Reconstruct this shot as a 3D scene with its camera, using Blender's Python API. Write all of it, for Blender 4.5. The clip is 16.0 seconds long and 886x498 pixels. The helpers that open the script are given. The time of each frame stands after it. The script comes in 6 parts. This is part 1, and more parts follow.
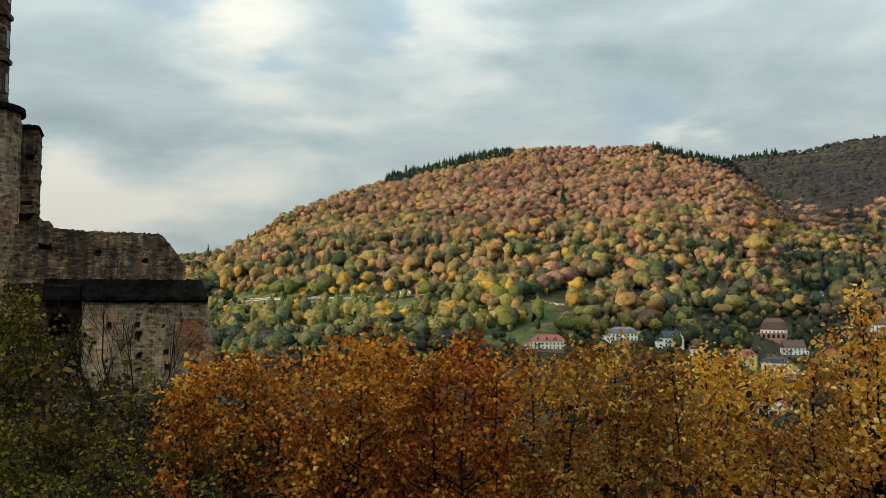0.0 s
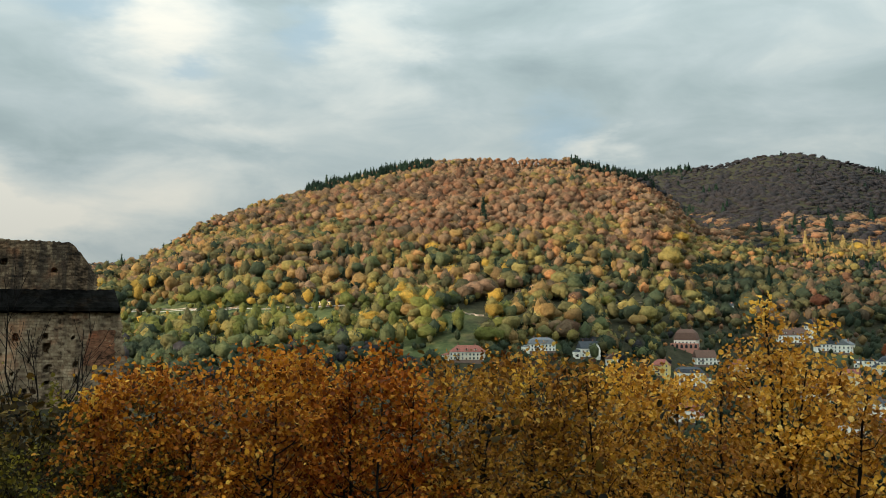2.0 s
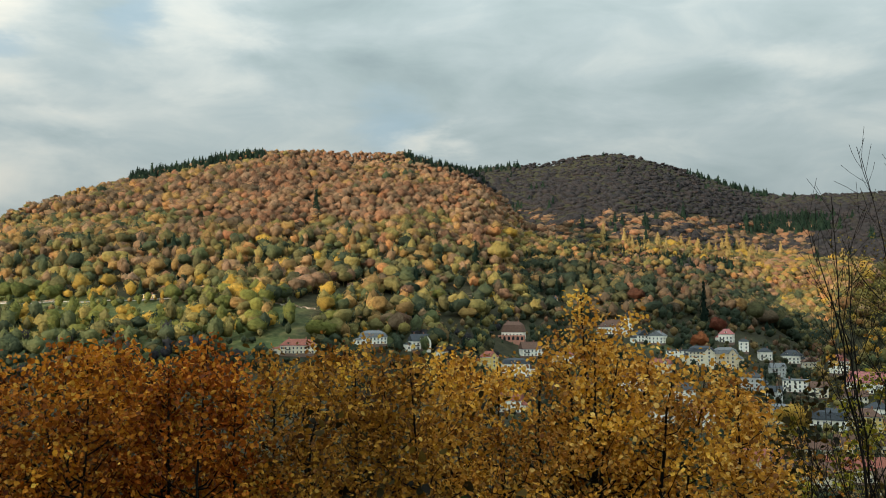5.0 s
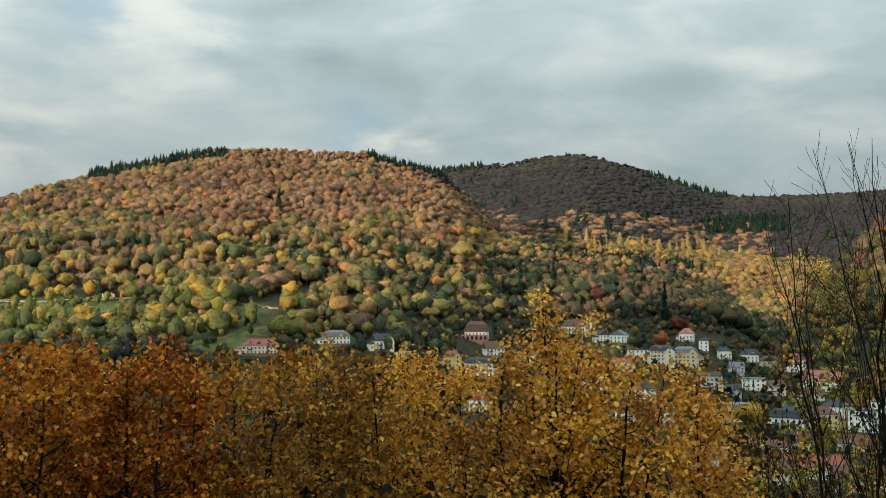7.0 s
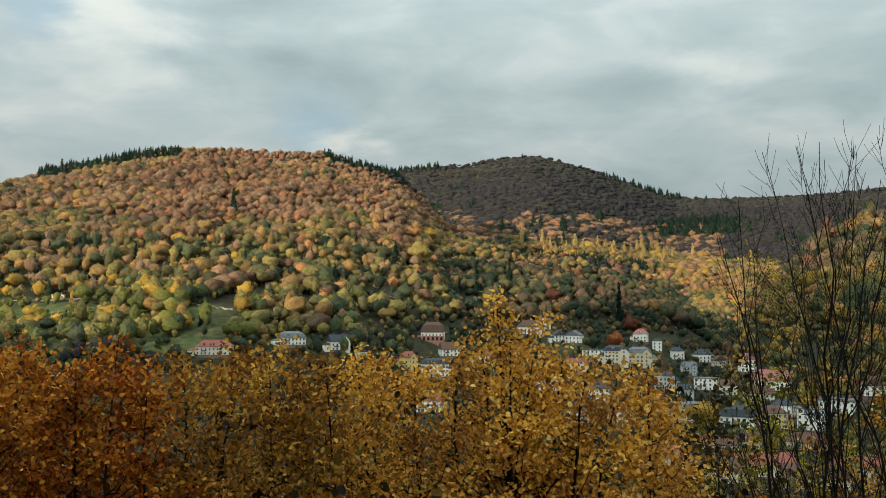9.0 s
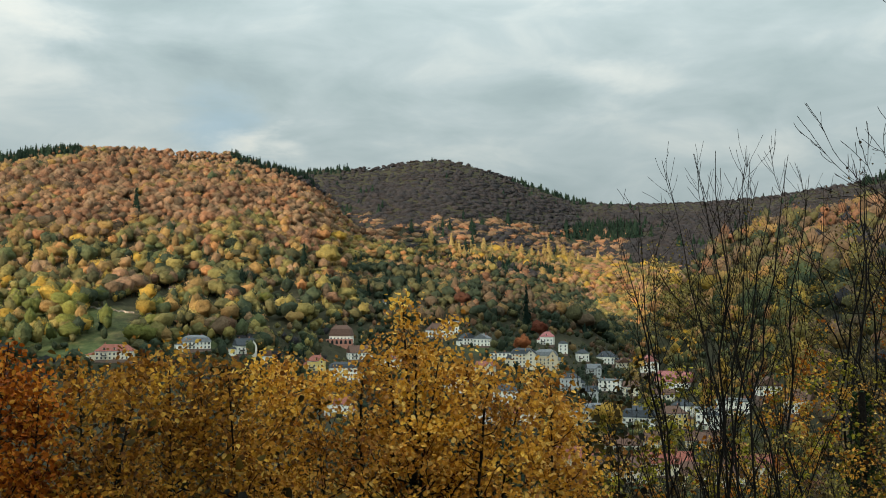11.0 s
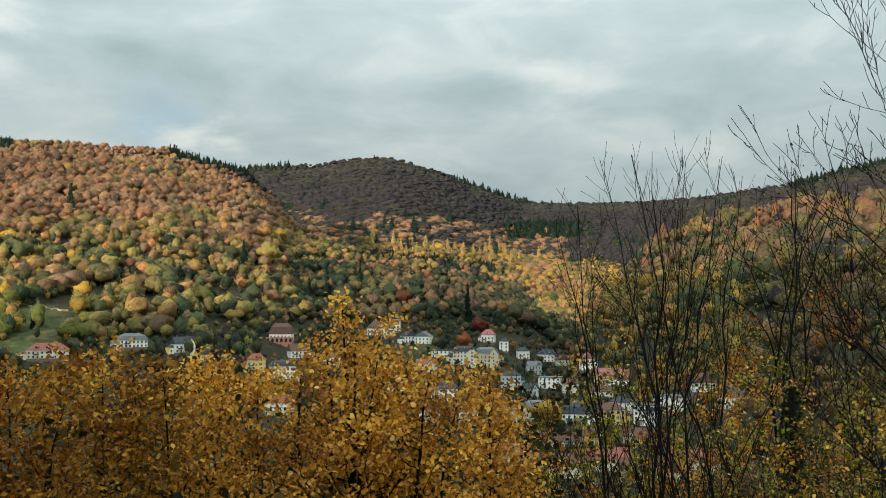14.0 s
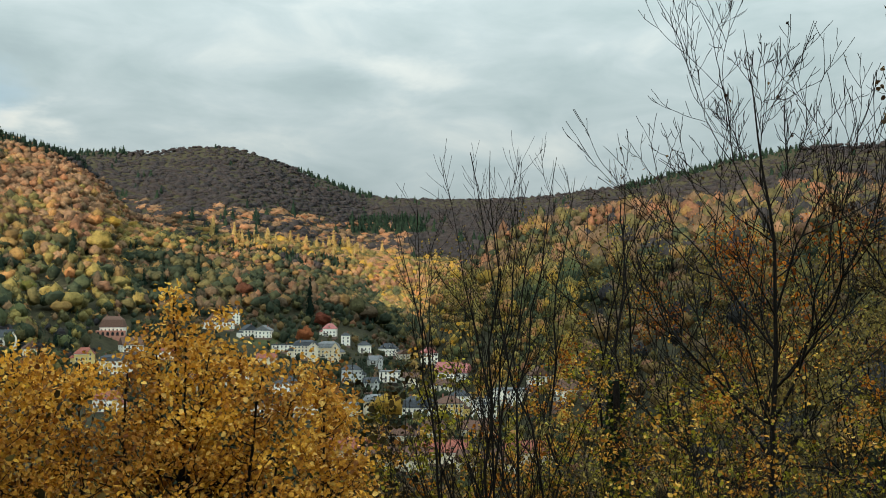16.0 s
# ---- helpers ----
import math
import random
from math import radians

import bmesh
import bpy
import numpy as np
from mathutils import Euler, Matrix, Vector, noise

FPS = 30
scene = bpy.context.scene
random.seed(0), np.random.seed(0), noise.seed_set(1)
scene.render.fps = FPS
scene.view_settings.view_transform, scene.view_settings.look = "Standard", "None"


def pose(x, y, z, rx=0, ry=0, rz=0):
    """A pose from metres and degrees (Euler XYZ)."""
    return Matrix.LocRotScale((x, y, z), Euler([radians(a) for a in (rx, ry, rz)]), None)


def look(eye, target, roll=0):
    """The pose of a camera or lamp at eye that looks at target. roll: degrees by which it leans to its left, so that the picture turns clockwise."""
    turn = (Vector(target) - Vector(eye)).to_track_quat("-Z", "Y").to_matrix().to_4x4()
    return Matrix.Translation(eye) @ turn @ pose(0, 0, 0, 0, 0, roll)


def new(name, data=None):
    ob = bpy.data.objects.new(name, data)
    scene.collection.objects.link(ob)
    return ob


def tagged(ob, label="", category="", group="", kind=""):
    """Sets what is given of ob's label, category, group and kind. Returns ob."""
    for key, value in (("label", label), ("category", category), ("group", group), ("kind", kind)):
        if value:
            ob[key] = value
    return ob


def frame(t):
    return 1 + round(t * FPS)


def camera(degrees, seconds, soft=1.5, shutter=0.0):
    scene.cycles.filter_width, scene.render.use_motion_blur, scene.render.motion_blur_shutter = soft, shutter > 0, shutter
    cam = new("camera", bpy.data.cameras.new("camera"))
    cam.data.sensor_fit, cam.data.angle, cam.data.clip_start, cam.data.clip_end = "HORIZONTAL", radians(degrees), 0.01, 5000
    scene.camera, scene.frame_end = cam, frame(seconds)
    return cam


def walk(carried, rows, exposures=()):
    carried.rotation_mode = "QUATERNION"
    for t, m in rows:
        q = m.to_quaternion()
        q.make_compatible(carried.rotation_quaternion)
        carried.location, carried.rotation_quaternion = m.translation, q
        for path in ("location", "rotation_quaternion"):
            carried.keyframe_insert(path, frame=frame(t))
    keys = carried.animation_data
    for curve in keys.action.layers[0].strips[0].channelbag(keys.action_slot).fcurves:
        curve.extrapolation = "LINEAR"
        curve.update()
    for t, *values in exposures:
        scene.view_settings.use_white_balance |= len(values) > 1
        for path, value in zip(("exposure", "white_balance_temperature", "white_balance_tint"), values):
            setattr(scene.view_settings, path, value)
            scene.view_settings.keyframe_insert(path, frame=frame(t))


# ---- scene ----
cam = camera(50.9, 16.0, soft=0.5)
EYE_Z = 100.0
ARM = 0.45  # the camera swings at arm's length round the one who holds it
TURNS = [
    (0.0, -0.00, 3.39, -0.02), (0.5, -1.78, 3.73, -0.03), (1.0, -2.98, 3.89, -0.04), (1.5, -4.31, 4.03, -0.09),
    (2.0, -4.90, 4.06, -0.05), (2.5, -6.70, 4.08, -0.06), (3.0, -8.47, 4.00, -0.04), (3.5, -10.66, 3.82, -0.04),
    (4.0, -12.13, 3.70, -0.03), (4.5, -13.79, 3.64, 0.07), (5.0, -15.18, 3.64, 0.03), (7.5, -17.76, 3.61, 0.05),
    (8.0, -18.19, 3.61, 0.06), (8.5, -18.71, 3.59, 0.06), (9.0, -20.11, 3.66, 0.06), (9.5, -23.14, 3.90, -0.03),
    (9.7, -23.83, 3.89, -0.01), (12.0, -26.25, 3.85, 0.09), (12.5, -26.73, 3.81, 0.09), (13.0, -27.15, 3.79, 0.11),
    (13.5, -27.62, 3.76, 0.10), (14.0, -29.28, 3.72, 0.07), (14.5, -31.30, 3.64, 0.03), (15.0, -32.93, 3.55, 0.10),
    (15.5, -35.90, 3.47, 0.00), (16.0, -38.93, 3.40, -0.42),
]
walk(cam, [(t, pose(-ARM * math.sin(radians(y)), ARM * math.cos(radians(y)), EYE_Z, 90 + p, r, y)) for t, y, p, r in TURNS], [(0.0, 0.66), (5.0, 0.62), (9.5, 0.63), (12.0, 0.74), (14.0, 0.76), (16.0, 0.84)])

# ---- light ----
SUN_AZ, SUN_EL = -115.0, 13.5  # degrees clockwise from +y, and above the horizon


def way(az, el):
    a, e = radians(az), radians(el)
    return Vector((math.sin(a) * math.cos(e), math.cos(a) * math.cos(e), math.sin(e)))


lamp = bpy.data.lights.new("sun", "SUN")
lamp.energy, lamp.angle, lamp.color = 4.7, radians(0.6), (1.0, 0.82, 0.62)
sun = new("sun", lamp)
sun.matrix_world = look(way(SUN_AZ, SUN_EL) * 50, (0, 0, 0))


class Nodes:
    """Short hand for a node tree."""

    def __init__(self, tree):
        self.tree = tree
        tree.nodes.clear()

    def add(self, kind, inputs=(), **settings):
        n = self.tree.nodes.new(kind)
        if "operation" in settings:
            n.operation = settings["operation"]
        if "use_clamp" in settings:
            n.use_clamp = settings["use_clamp"]
        if "data_type" in settings:
            n.data_type = settings["data_type"]
        if "blend_type" in settings:
            n.blend_type = settings["blend_type"]
        if "interpolation_type" in settings:
            n.interpolation_type = settings["interpolation_type"]
        if "attribute_name" in settings:
            n.attribute_name = settings["attribute_name"]
        if "bands_direction" in settings:
            n.bands_direction = settings["bands_direction"]
        for k, v in dict(inputs).items():
            if isinstance(v, bpy.types.NodeSocket):
                self.tree.links.new(v, n.inputs[k])
            else:
                n.inputs[k].default_value = v
        return n

    def math(self, op, a, b=0.0, c=0.0, clamp=False):
        return self.add("ShaderNodeMath", {0: a, 1: b, 2: c}, operation=op, use_clamp=clamp).outputs[0]

    def vec(self, op, a, b=(0, 0, 0)):
        return self.add("ShaderNodeVectorMath", {0: a, 1: b}, operation=op)

    def noise(self, vector, scale, detail=4.0, rough=0.55, distortion=0.0):
        return self.add("ShaderNodeTexNoise", {"Vector": vector, "Scale": scale, "Detail": detail, "Roughness": rough, "Distortion": distortion}).outputs["Fac"]

    def ramp(self, fac, stops, mode="LINEAR"):
        n = self.add("ShaderNodeValToRGB", {"Fac": fac})
        n.color_ramp.interpolation = mode
        e = n.color_ramp.elements
        while len(e) < len(stops):
            e.new(0.5)
        for el, (p, c) in zip(e, stops):
            el.position, el.color = p, (*c, 1.0)
        return n.outputs["Color"]

    def mix(self, fac, a, b, blend="MIX"):
        n = self.add("ShaderNodeMix", {0: fac}, data_type="RGBA", blend_type=blend)
        for k, v in ((6, a), (7, b)):
            if isinstance(v, bpy.types.NodeSocket):
                self.tree.links.new(v, n.inputs[k])
            else:
                n.inputs[k].default_value = (*v, 1.0)
        return n.outputs[2]

    def smooth(self, v, lo, hi):
        return self.add("ShaderNodeMapRange", {0: v, 1: lo, 2: hi, 3: 0.0, 4: 1.0}, interpolation_type="SMOOTHSTEP").outputs[0]


world = bpy.data.worlds.new("sky")
scene.world = world
world.use_nodes = True
N = Nodes(world.node_tree)
d = N.add("ShaderNodeTexCoord").outputs["Generated"]
air = N.add("ShaderNodeTexSky")
air.sky_type, air.sun_disc, air.altitude = "NISHITA", False, 200.0
air.sun_elevation, air.sun_rotation = radians(SUN_EL), radians(SUN_AZ)
sky = air.outputs[0]
# layered cloud
xyz = N.add("ShaderNodeSeparateXYZ", {0: d})
DEG = 180 / math.pi
bear = N.math("MULTIPLY", N.math("ARCTAN2", xyz.outputs[0], xyz.outputs[1]), DEG)
alt = N.math("MULTIPLY", N.math("ARCSINE", xyz.outputs[2]), DEG)
flat = N.vec("MULTIPLY", d, (1.0, 1.0, 2.7)).outputs[0]
big = N.noise(flat, 3.0, 5.0, 0.5, 0.5)
fine = N.noise(flat, 8.0, 6.0, 0.55, 0.5)
body = N.math("ADD", N.math("MULTIPLY", big, 0.56), N.math("MULTIPLY", fine, 0.44))
body = N.math("ADD", N.math("MULTIPLY", N.math("SUBTRACT", body, 0.5), 0.8), 0.525)
# cloud banks and breaks: bearing, height, half widths in degrees, weight
ripple = N.add("ShaderNodeTexNoise", {"Vector": flat, "Scale": 7.0, "Detail": 5.0, "Roughness": 0.6})
wave = N.add("ShaderNodeSeparateXYZ", {0: ripple.outputs["Color"]})
bear_w = N.math("ADD", bear, N.math("MULTIPLY", N.math("SUBTRACT", wave.outputs[0], 0.5), 9.0))
alt_w = N.math("ADD", alt, N.math("MULTIPLY", N.math("SUBTRACT", wave.outputs[1], 0.5), 4.0))


def bank(az, el, wide, high):
    u = N.math("DIVIDE", N.math("SUBTRACT", bear_w, az), wide)
    v = N.math("DIVIDE", N.math("SUBTRACT", alt_w, el), high)
    return N.smooth(N.math("SUBTRACT", 1.0, N.math("SQRT", N.math("ADD", N.math("MULTIPLY", u, u), N.math("MULTIPLY", v, v)))), 0.0, 0.9)


BANKS = [(-18.0, 6.4, 13.0, 4.4, 0.12), (-12.3, 16.4, 7.0, 3.4, 0.26), (0.8, 17.0, 6.0, 3.6, 0.22), (-10.5, 13.0, 6.0, 2.0, 0.16), (1.5, 13.4, 6.0, 2.0, 0.10), (-23.2, 7.8, 5.0, 2.8, 0.26), (-21.0, 5.2, 8.0, 2.6, 0.20), (-8.8, 10.4, 6.5, 1.1, 0.10),
         (-21.0, 11.4, 7.0, 2.0, -0.06), (-11.0, 7.0, 12.0, 3.0, 0.12), (-6.4, 19.2, 7.0, 1.6, -0.10), (-16.5, 9.6, 6.0, 1.2, -0.05), (14.4, 10.5, 3.4, 1.1, 0.20), (24.0, 9.6, 11.0, 1.8, 0.08), (11.0, 14.2, 12.0, 2.4, -0.06), (30.0, 13.0, 7.0, 2.4, -0.08),
         (36.8, 14.3, 7.0, 1.8, 0.11), (10.6, 16.9, 5.0, 1.6, 0.06), (52.0, 15.6, 8.0, 2.0, 0.06), (45.0, 10.0, 12.0, 2.0, 0.05)]
for az, el, wide, high, w in BANKS:
    body = N.math("ADD", body, N.math("MULTIPLY", bank(az, el, wide, high), w))
cloud = N.ramp(body, [(0.34, (0.33, 0.42, 0.44)), (0.46, (0.42, 0.52, 0.53)), (0.55, (0.505, 0.60, 0.61)), (0.66, (0.67, 0.735, 0.71)), (0.80, (0.90, 0.895, 0.80))])
cover = None
for az, el, wide, high in [(-3.4, 17.0, 2.4, 2.2), (-17.5, 17.6, 4.5, 1.4), (-24.5, 8.6, 2.0, 2.2), (12.2, 11.4, 3.4, 2.4), (-10.0, 14.4, 3.0, 1.0)]:
    near = bank(az, el, wide, high)
    cover = near if cover is None else N.math("MAXIMUM", cover, near)
blue = N.mix(1.0, sky, (0.11, 0.11, 0.115), "MULTIPLY")
col = N.mix(N.math("MULTIPLY", cover, 0.6), cloud, N.mix(0.75, blue, (0.42, 0.60, 0.70)))
# an overcast deck is brighter overhead than near the horizon
up = N.math("MAXIMUM", xyz.outputs[2], 0.0)
lift = N.math("ADD", N.math("MULTIPLY", up, N.math("ADD", N.math("MULTIPLY", up, 0.9), 0.8)), 0.40)
# and brighter towards the sun behind the terrace, added to lift the facing fronts
glow = N.smooth(N.vec("DOT_PRODUCT", d, tuple(way(SUN_AZ - 25, 24))).outputs["Value"], 0.1, 1.0)
lift = N.math("ADD", lift, N.math("MULTIPLY", glow, 0.85))
N.add("ShaderNodeOutputWorld", {0: N.add("ShaderNodeBackground", {0: col, 1: lift}).outputs[0]})

# ---- materials ----
def material(name):
    m = bpy.data.materials.new(name)
    m.use_nodes = True
    return m, Nodes(m.node_tree)


def finish(m, N, color, rough=0.85, bump=None, strength=0.3, distance=0.05, metal=0.0, spec=0.25, transmit=0.0):
    p = N.add("ShaderNodeBsdfPrincipled", {"Roughness": rough, "Metallic": metal, "Specular IOR Level": spec})
    if isinstance(color, bpy.types.NodeSocket):
        N.tree.links.new(color, p.inputs["Base Color"])
    else:
        p.inputs["Base Color"].default_value = (*color, 1)
    if bump is not None:
        b = N.add("ShaderNodeBump", {"Height": bump, "Strength": strength, "Distance": distance})
        N.tree.links.new(b.outputs[0], p.inputs["Normal"])
    out = p.outputs[0]
    if transmit:
        tr = N.add("ShaderNodeBsdfTranslucent", {"Color": color})
        out = N.add("ShaderNodeMixShader", {0: transmit, 1: out, 2: tr.outputs[0]}).outputs[0]
    N.add("ShaderNodeOutputMaterial", {0: out})
    return m


def woods_material(name, stops, grain=0.36, thin=0.40):
    """Foliage of far trees: a hue for each tree, light and dark sprays within it."""
    m, N = material(name)
    tint = N.add("ShaderNodeAttribute", attribute_name="tint").outputs["Fac"]
    pos = N.add("ShaderNodeNewGeometry").outputs["Position"]
    c = N.ramp(tint, stops)
    spray = N.noise(pos, grain, 4.0, 0.6)
    c = N.mix(1.0, c, N.ramp(spray, [(0.3, (0.74, 0.74, 0.76)), (0.5, (1.04, 1.04, 1.05)), (0.7, (1.34, 1.32, 1.30))]), "MULTIPLY")
    return finish(m, N, c, 0.9, N.noise(pos, grain * 1.3, 3.0, 0.6), 0.9, 2.6, spec=0.1, transmit=thin)


def leaf_material(name, stops):
    m, N = material(name)
    geo = N.add("ShaderNodeNewGeometry")
    c = N.ramp(geo.outputs["Random Per Island"], stops)
    spot = N.noise(geo.outputs["Position"], 60.0, 3.0)
    bough = N.noise(geo.outputs["Position"], 1.3, 3.0, 0.6)
    c = N.mix(1.0, c, N.ramp(bough, [(0.36, (0.52, 0.42, 0.42)), (0.5, (0.98, 0.98, 0.98)), (0.64, (1.18, 1.30, 1.15))]), "MULTIPLY")
    c = N.mix(1.0, c, N.ramp(spot, [(0.3, (0.6, 0.55, 0.5)), (0.55, (1.0, 1.0, 1.0))]), "MULTIPLY")
    return finish(m, N, c, 0.7, spec=0.16, transmit=0.38)


def bark_material(name, dark, light, scale=25.0):
    m, N = material(name)
    pos = N.add("ShaderNodeTexCoord").outputs["Object"]
    n = N.noise(N.vec("MULTIPLY", pos, (1, 1, 0.3)).outputs[0], scale, 5.0, 0.65)
    return finish(m, N, N.ramp(n, [(0.35, dark), (0.7, light)]), 0.9, n, 0.6, 0.01, spec=0.1)


def plaster_material(name, color):
    m, N = material(name)
    pos = N.add("ShaderNodeTexCoord").outputs["Object"]
    a, b = N.noise(pos, 0.5, 5.0), N.noise(pos, 6.0, 4.0)
    dirty = tuple(v * f for v, f in zip(color, (0.78, 0.76, 0.72)))
    c = N.mix(N.smooth(N.math("ADD", N.math("MULTIPLY", a, 0.7), N.math("MULTIPLY", b, 0.3)), 0.5, 0.72), color, dirty)
    return finish(m, N, c, 0.88, b, 0.2, 0.02)


def tile_material(name, color):
    m, N = material(name)
    co = N.add("ShaderNodeTexCoord").outputs["Object"]
    wave = N.add("ShaderNodeTexWave", {"Vector": co, "Scale": 1.6, "Distortion": 1.2, "Detail": 2.0}, bands_direction="Z").outputs["Fac"]
    n = N.noise(co, 1.3, 5.0, 0.6)
    c = N.ramp(n, [(0.3, tuple(v * 0.6 for v in color)), (0.55, color), (0.75, tuple(min(1, v * 1.35) for v in color))])
    return finish(m, N, N.mix(N.math("MULTIPLY", wave, 0.25), c, tuple(v * 0.4 for v in color)), 0.8, wave, 0.4, 0.06)


def stone_material(name, stops, brick=0.9, stain=0.5, spec=0.15):
    m, N = material(name)
    co = N.add("ShaderNodeTexCoord").outputs["Object"]
    warp = N.add("ShaderNodeTexNoise", {"Vector": co, "Scale": 0.9, "Detail": 3.0})
    wv = N.vec("ADD", co, N.vec("MULTIPLY", warp.outputs["Color"], (0.28, 0.28, 0.16)).outputs[0]).outputs[0]
    sep = N.add("ShaderNodeSeparateXYZ", {0: wv})
    uv = N.add("ShaderNodeCombineXYZ", {0: N.math("ADD", sep.outputs[0], N.math("MULTIPLY", sep.outputs[1], 0.25)), 1: sep.outputs[2], 2: 0.0}).outputs[0]
    br = N.add("ShaderNodeTexBrick", {"Vector": uv, "Color1": (0, 0, 0, 1), "Color2": (1, 1, 1, 1), "Mortar": (0.35, 0.35, 0.35, 1), "Scale": brick, "Mortar Size": 0.03, "Bias": 0.0, "Brick Width": 0.5, "Row Height": 0.22})
    n = N.math("ADD", N.math("MULTIPLY", N.noise(co, 0.16, 5.0, 0.65), 0.6), N.math("MULTIPLY", N.noise(co, 0.9, 5.0, 0.65), 0.4))
    n = N.smooth(n, 0.3, 0.7)
    grit = N.smooth(N.noise(co, 2.6, 4.0, 0.7), 0.3, 0.7)
    f = N.math("ADD", N.math("ADD", N.math("MULTIPLY", br.outputs["Color"], 0.30), N.math("MULTIPLY", grit, 0.16)), N.math("MULTIPLY", n, 0.54))
    c = N.ramp(f, stops)
    # patches of redder stone
    patch = N.noise(co, 0.35, 4.0, 0.6)
    c = N.mix(N.math("MULTIPLY", N.smooth(patch, 0.52, 0.68), 0.55), c, N.mix(1.0, c, (1.4, 0.78, 0.55), "MULTIPLY"))
    # rain streaks run down the face
    streak = N.noise(N.vec("MULTIPLY", co, (1.1, 1.1, 0.12)).outputs[0], 1.0, 5.0, 0.6)
    c = N.mix(N.math("MULTIPLY", N.smooth(streak, 0.44, 0.58), stain), c, (0.018, 0.017, 0.016))
    return finish(m, N, c, 0.92, N.math("SUBTRACT", f, br.outputs["Fac"]), 0.5, 0.08, spec=spec)


def plain_material(name, color, rough=0.6, metal=0.0, scale=3.0, spec=0.3):
    m, N = material(name)
    n = N.noise(N.add("ShaderNodeTexCoord").outputs["Object"], scale, 4.0)
    c = N.ramp(n, [(0.3, tuple(v * 0.75 for v in color)), (0.7, tuple(min(1.0, v * 1.15) for v in color))])
    return finish(m, N, c, rough, metal=metal, spec=spec)


def ground_material():
    m, N = material("meadow_and_forest_floor")
    pos = N.add("ShaderNodeNewGeometry").outputs["Position"]
    a, b, c3 = N.noise(pos, 0.012, 5.0), N.noise(pos, 0.15, 5.0, 0.65), N.noise(pos, 3.0, 4.0)
    grass = N.ramp(b, [(0.3, (0.040, 0.056, 0.020)), (0.55, (0.078, 0.092, 0.034)), (0.75, (0.145, 0.128, 0.060))])
    litter = N.ramp(b, [(0.3, (0.016, 0.017, 0.010)), (0.6, (0.042, 0.038, 0.020)), (0.8, (0.09, 0.068, 0.04))])
    wood = N.add("ShaderNodeAttribute", attribute_name="wooded").outputs["Fac"]
    k = N.smooth(N.math("ADD", wood, N.math("MULTIPLY", N.math("SUBTRACT", a, 0.5), 0.9)), 0.35, 0.6)
    return finish(m, N, N.mix(k, grass, litter), 0.95, N.math("ADD", b, c3), 0.7, 0.25, spec=0.1)


MAT_GROUND = ground_material()
WOODS = {
    "rust": woods_material("rust_beech_foliage", [(0.0, (0.143, 0.0858, 0.05376)), (0.25, (0.264, 0.132, 0.0728)), (0.45, (0.286, 0.1925, 0.1176)), (0.65, (0.363, 0.1705, 0.084)), (0.85, (0.352, 0.2255, 0.1288)), (1.0, (0.418, 0.2585, 0.1232))]),
    "umber": woods_material("brown_beech_foliage", [(0.0, (0.11, 0.0836, 0.05376)), (0.5, (0.209, 0.1375, 0.08064)), (1.0, (0.308, 0.198, 0.1064))]),
    "ochre": woods_material("ochre_oak_foliage", [(0.0, (0.1901, 0.1265, 0.05645)), (0.4, (0.2851, 0.1815, 0.06899)), (0.75, (0.3696, 0.2365, 0.08154)), (1.0, (0.4435, 0.22, 0.08781))]),
    "olive": woods_material("olive_foliage", [(0.0, (0.08064, 0.0792, 0.04189)), (0.4, (0.1505, 0.1342, 0.05544)), (0.75, (0.2365, 0.198, 0.06776)), (1.0, (0.3118, 0.2475, 0.08008))]),
    "green": woods_material("dark_green_foliage", [(0.0, (0.0336, 0.0462, 0.0297)), (0.5, (0.06496, 0.0814, 0.0462)), (1.0, (0.1344, 0.1485, 0.0638))]),
    "yellow": woods_material("yellow_foliage", [(0.0, (0.28, 0.19, 0.045)), (0.5, (0.40, 0.26, 0.05)), (1.0, (0.50, 0.31, 0.06))]),
    "lime": woods_material("fresh_green_foliage", [(0.0, (0.082, 0.0984, 0.0328)), (0.5, (0.1394, 0.1476, 0.041)), (1.0, (0.2214, 0.2132, 0.0533))]),
    "crimson": woods_material("dark_red_foliage", [(0.0, (0.10, 0.045, 0.028)), (0.4, (0.20, 0.06, 0.035)), (1.0, (0.36, 0.13, 0.05))]),
    # grey-blue tone puts the far hill's cloud shade and haze into the crowns
    "bare": woods_material("half_bare_shade_toned_crowns", [(0.0, (0.04576, 0.04752, 0.05104)), (0.5, (0.060, 0.055, 0.058)), (1.0, (0.078, 0.068, 0.066))], 0.35, 0.5),
    "larch": woods_material("golden_larch_needles", [(0.0, (0.26, 0.17, 0.06)), (0.5, (0.36, 0.25, 0.085)), (1.0, (0.42, 0.31, 0.13))]),
    "conifer": woods_material("dark_conifer_needles", [(0.0, (0.010, 0.020, 0.014)), (0.6, (0.022, 0.042, 0.026)), (1.0, (0.04, 0.065, 0.034))]),
}
MAT_BARK = bark_material("grey_brown_bark", (0.005, 0.004, 0.0035), (0.022, 0.017, 0.013))
MAT_TWIG = bark_material("dark_twig_bark", (0.004, 0.0032, 0.0026), (0.016, 0.012, 0.0095))
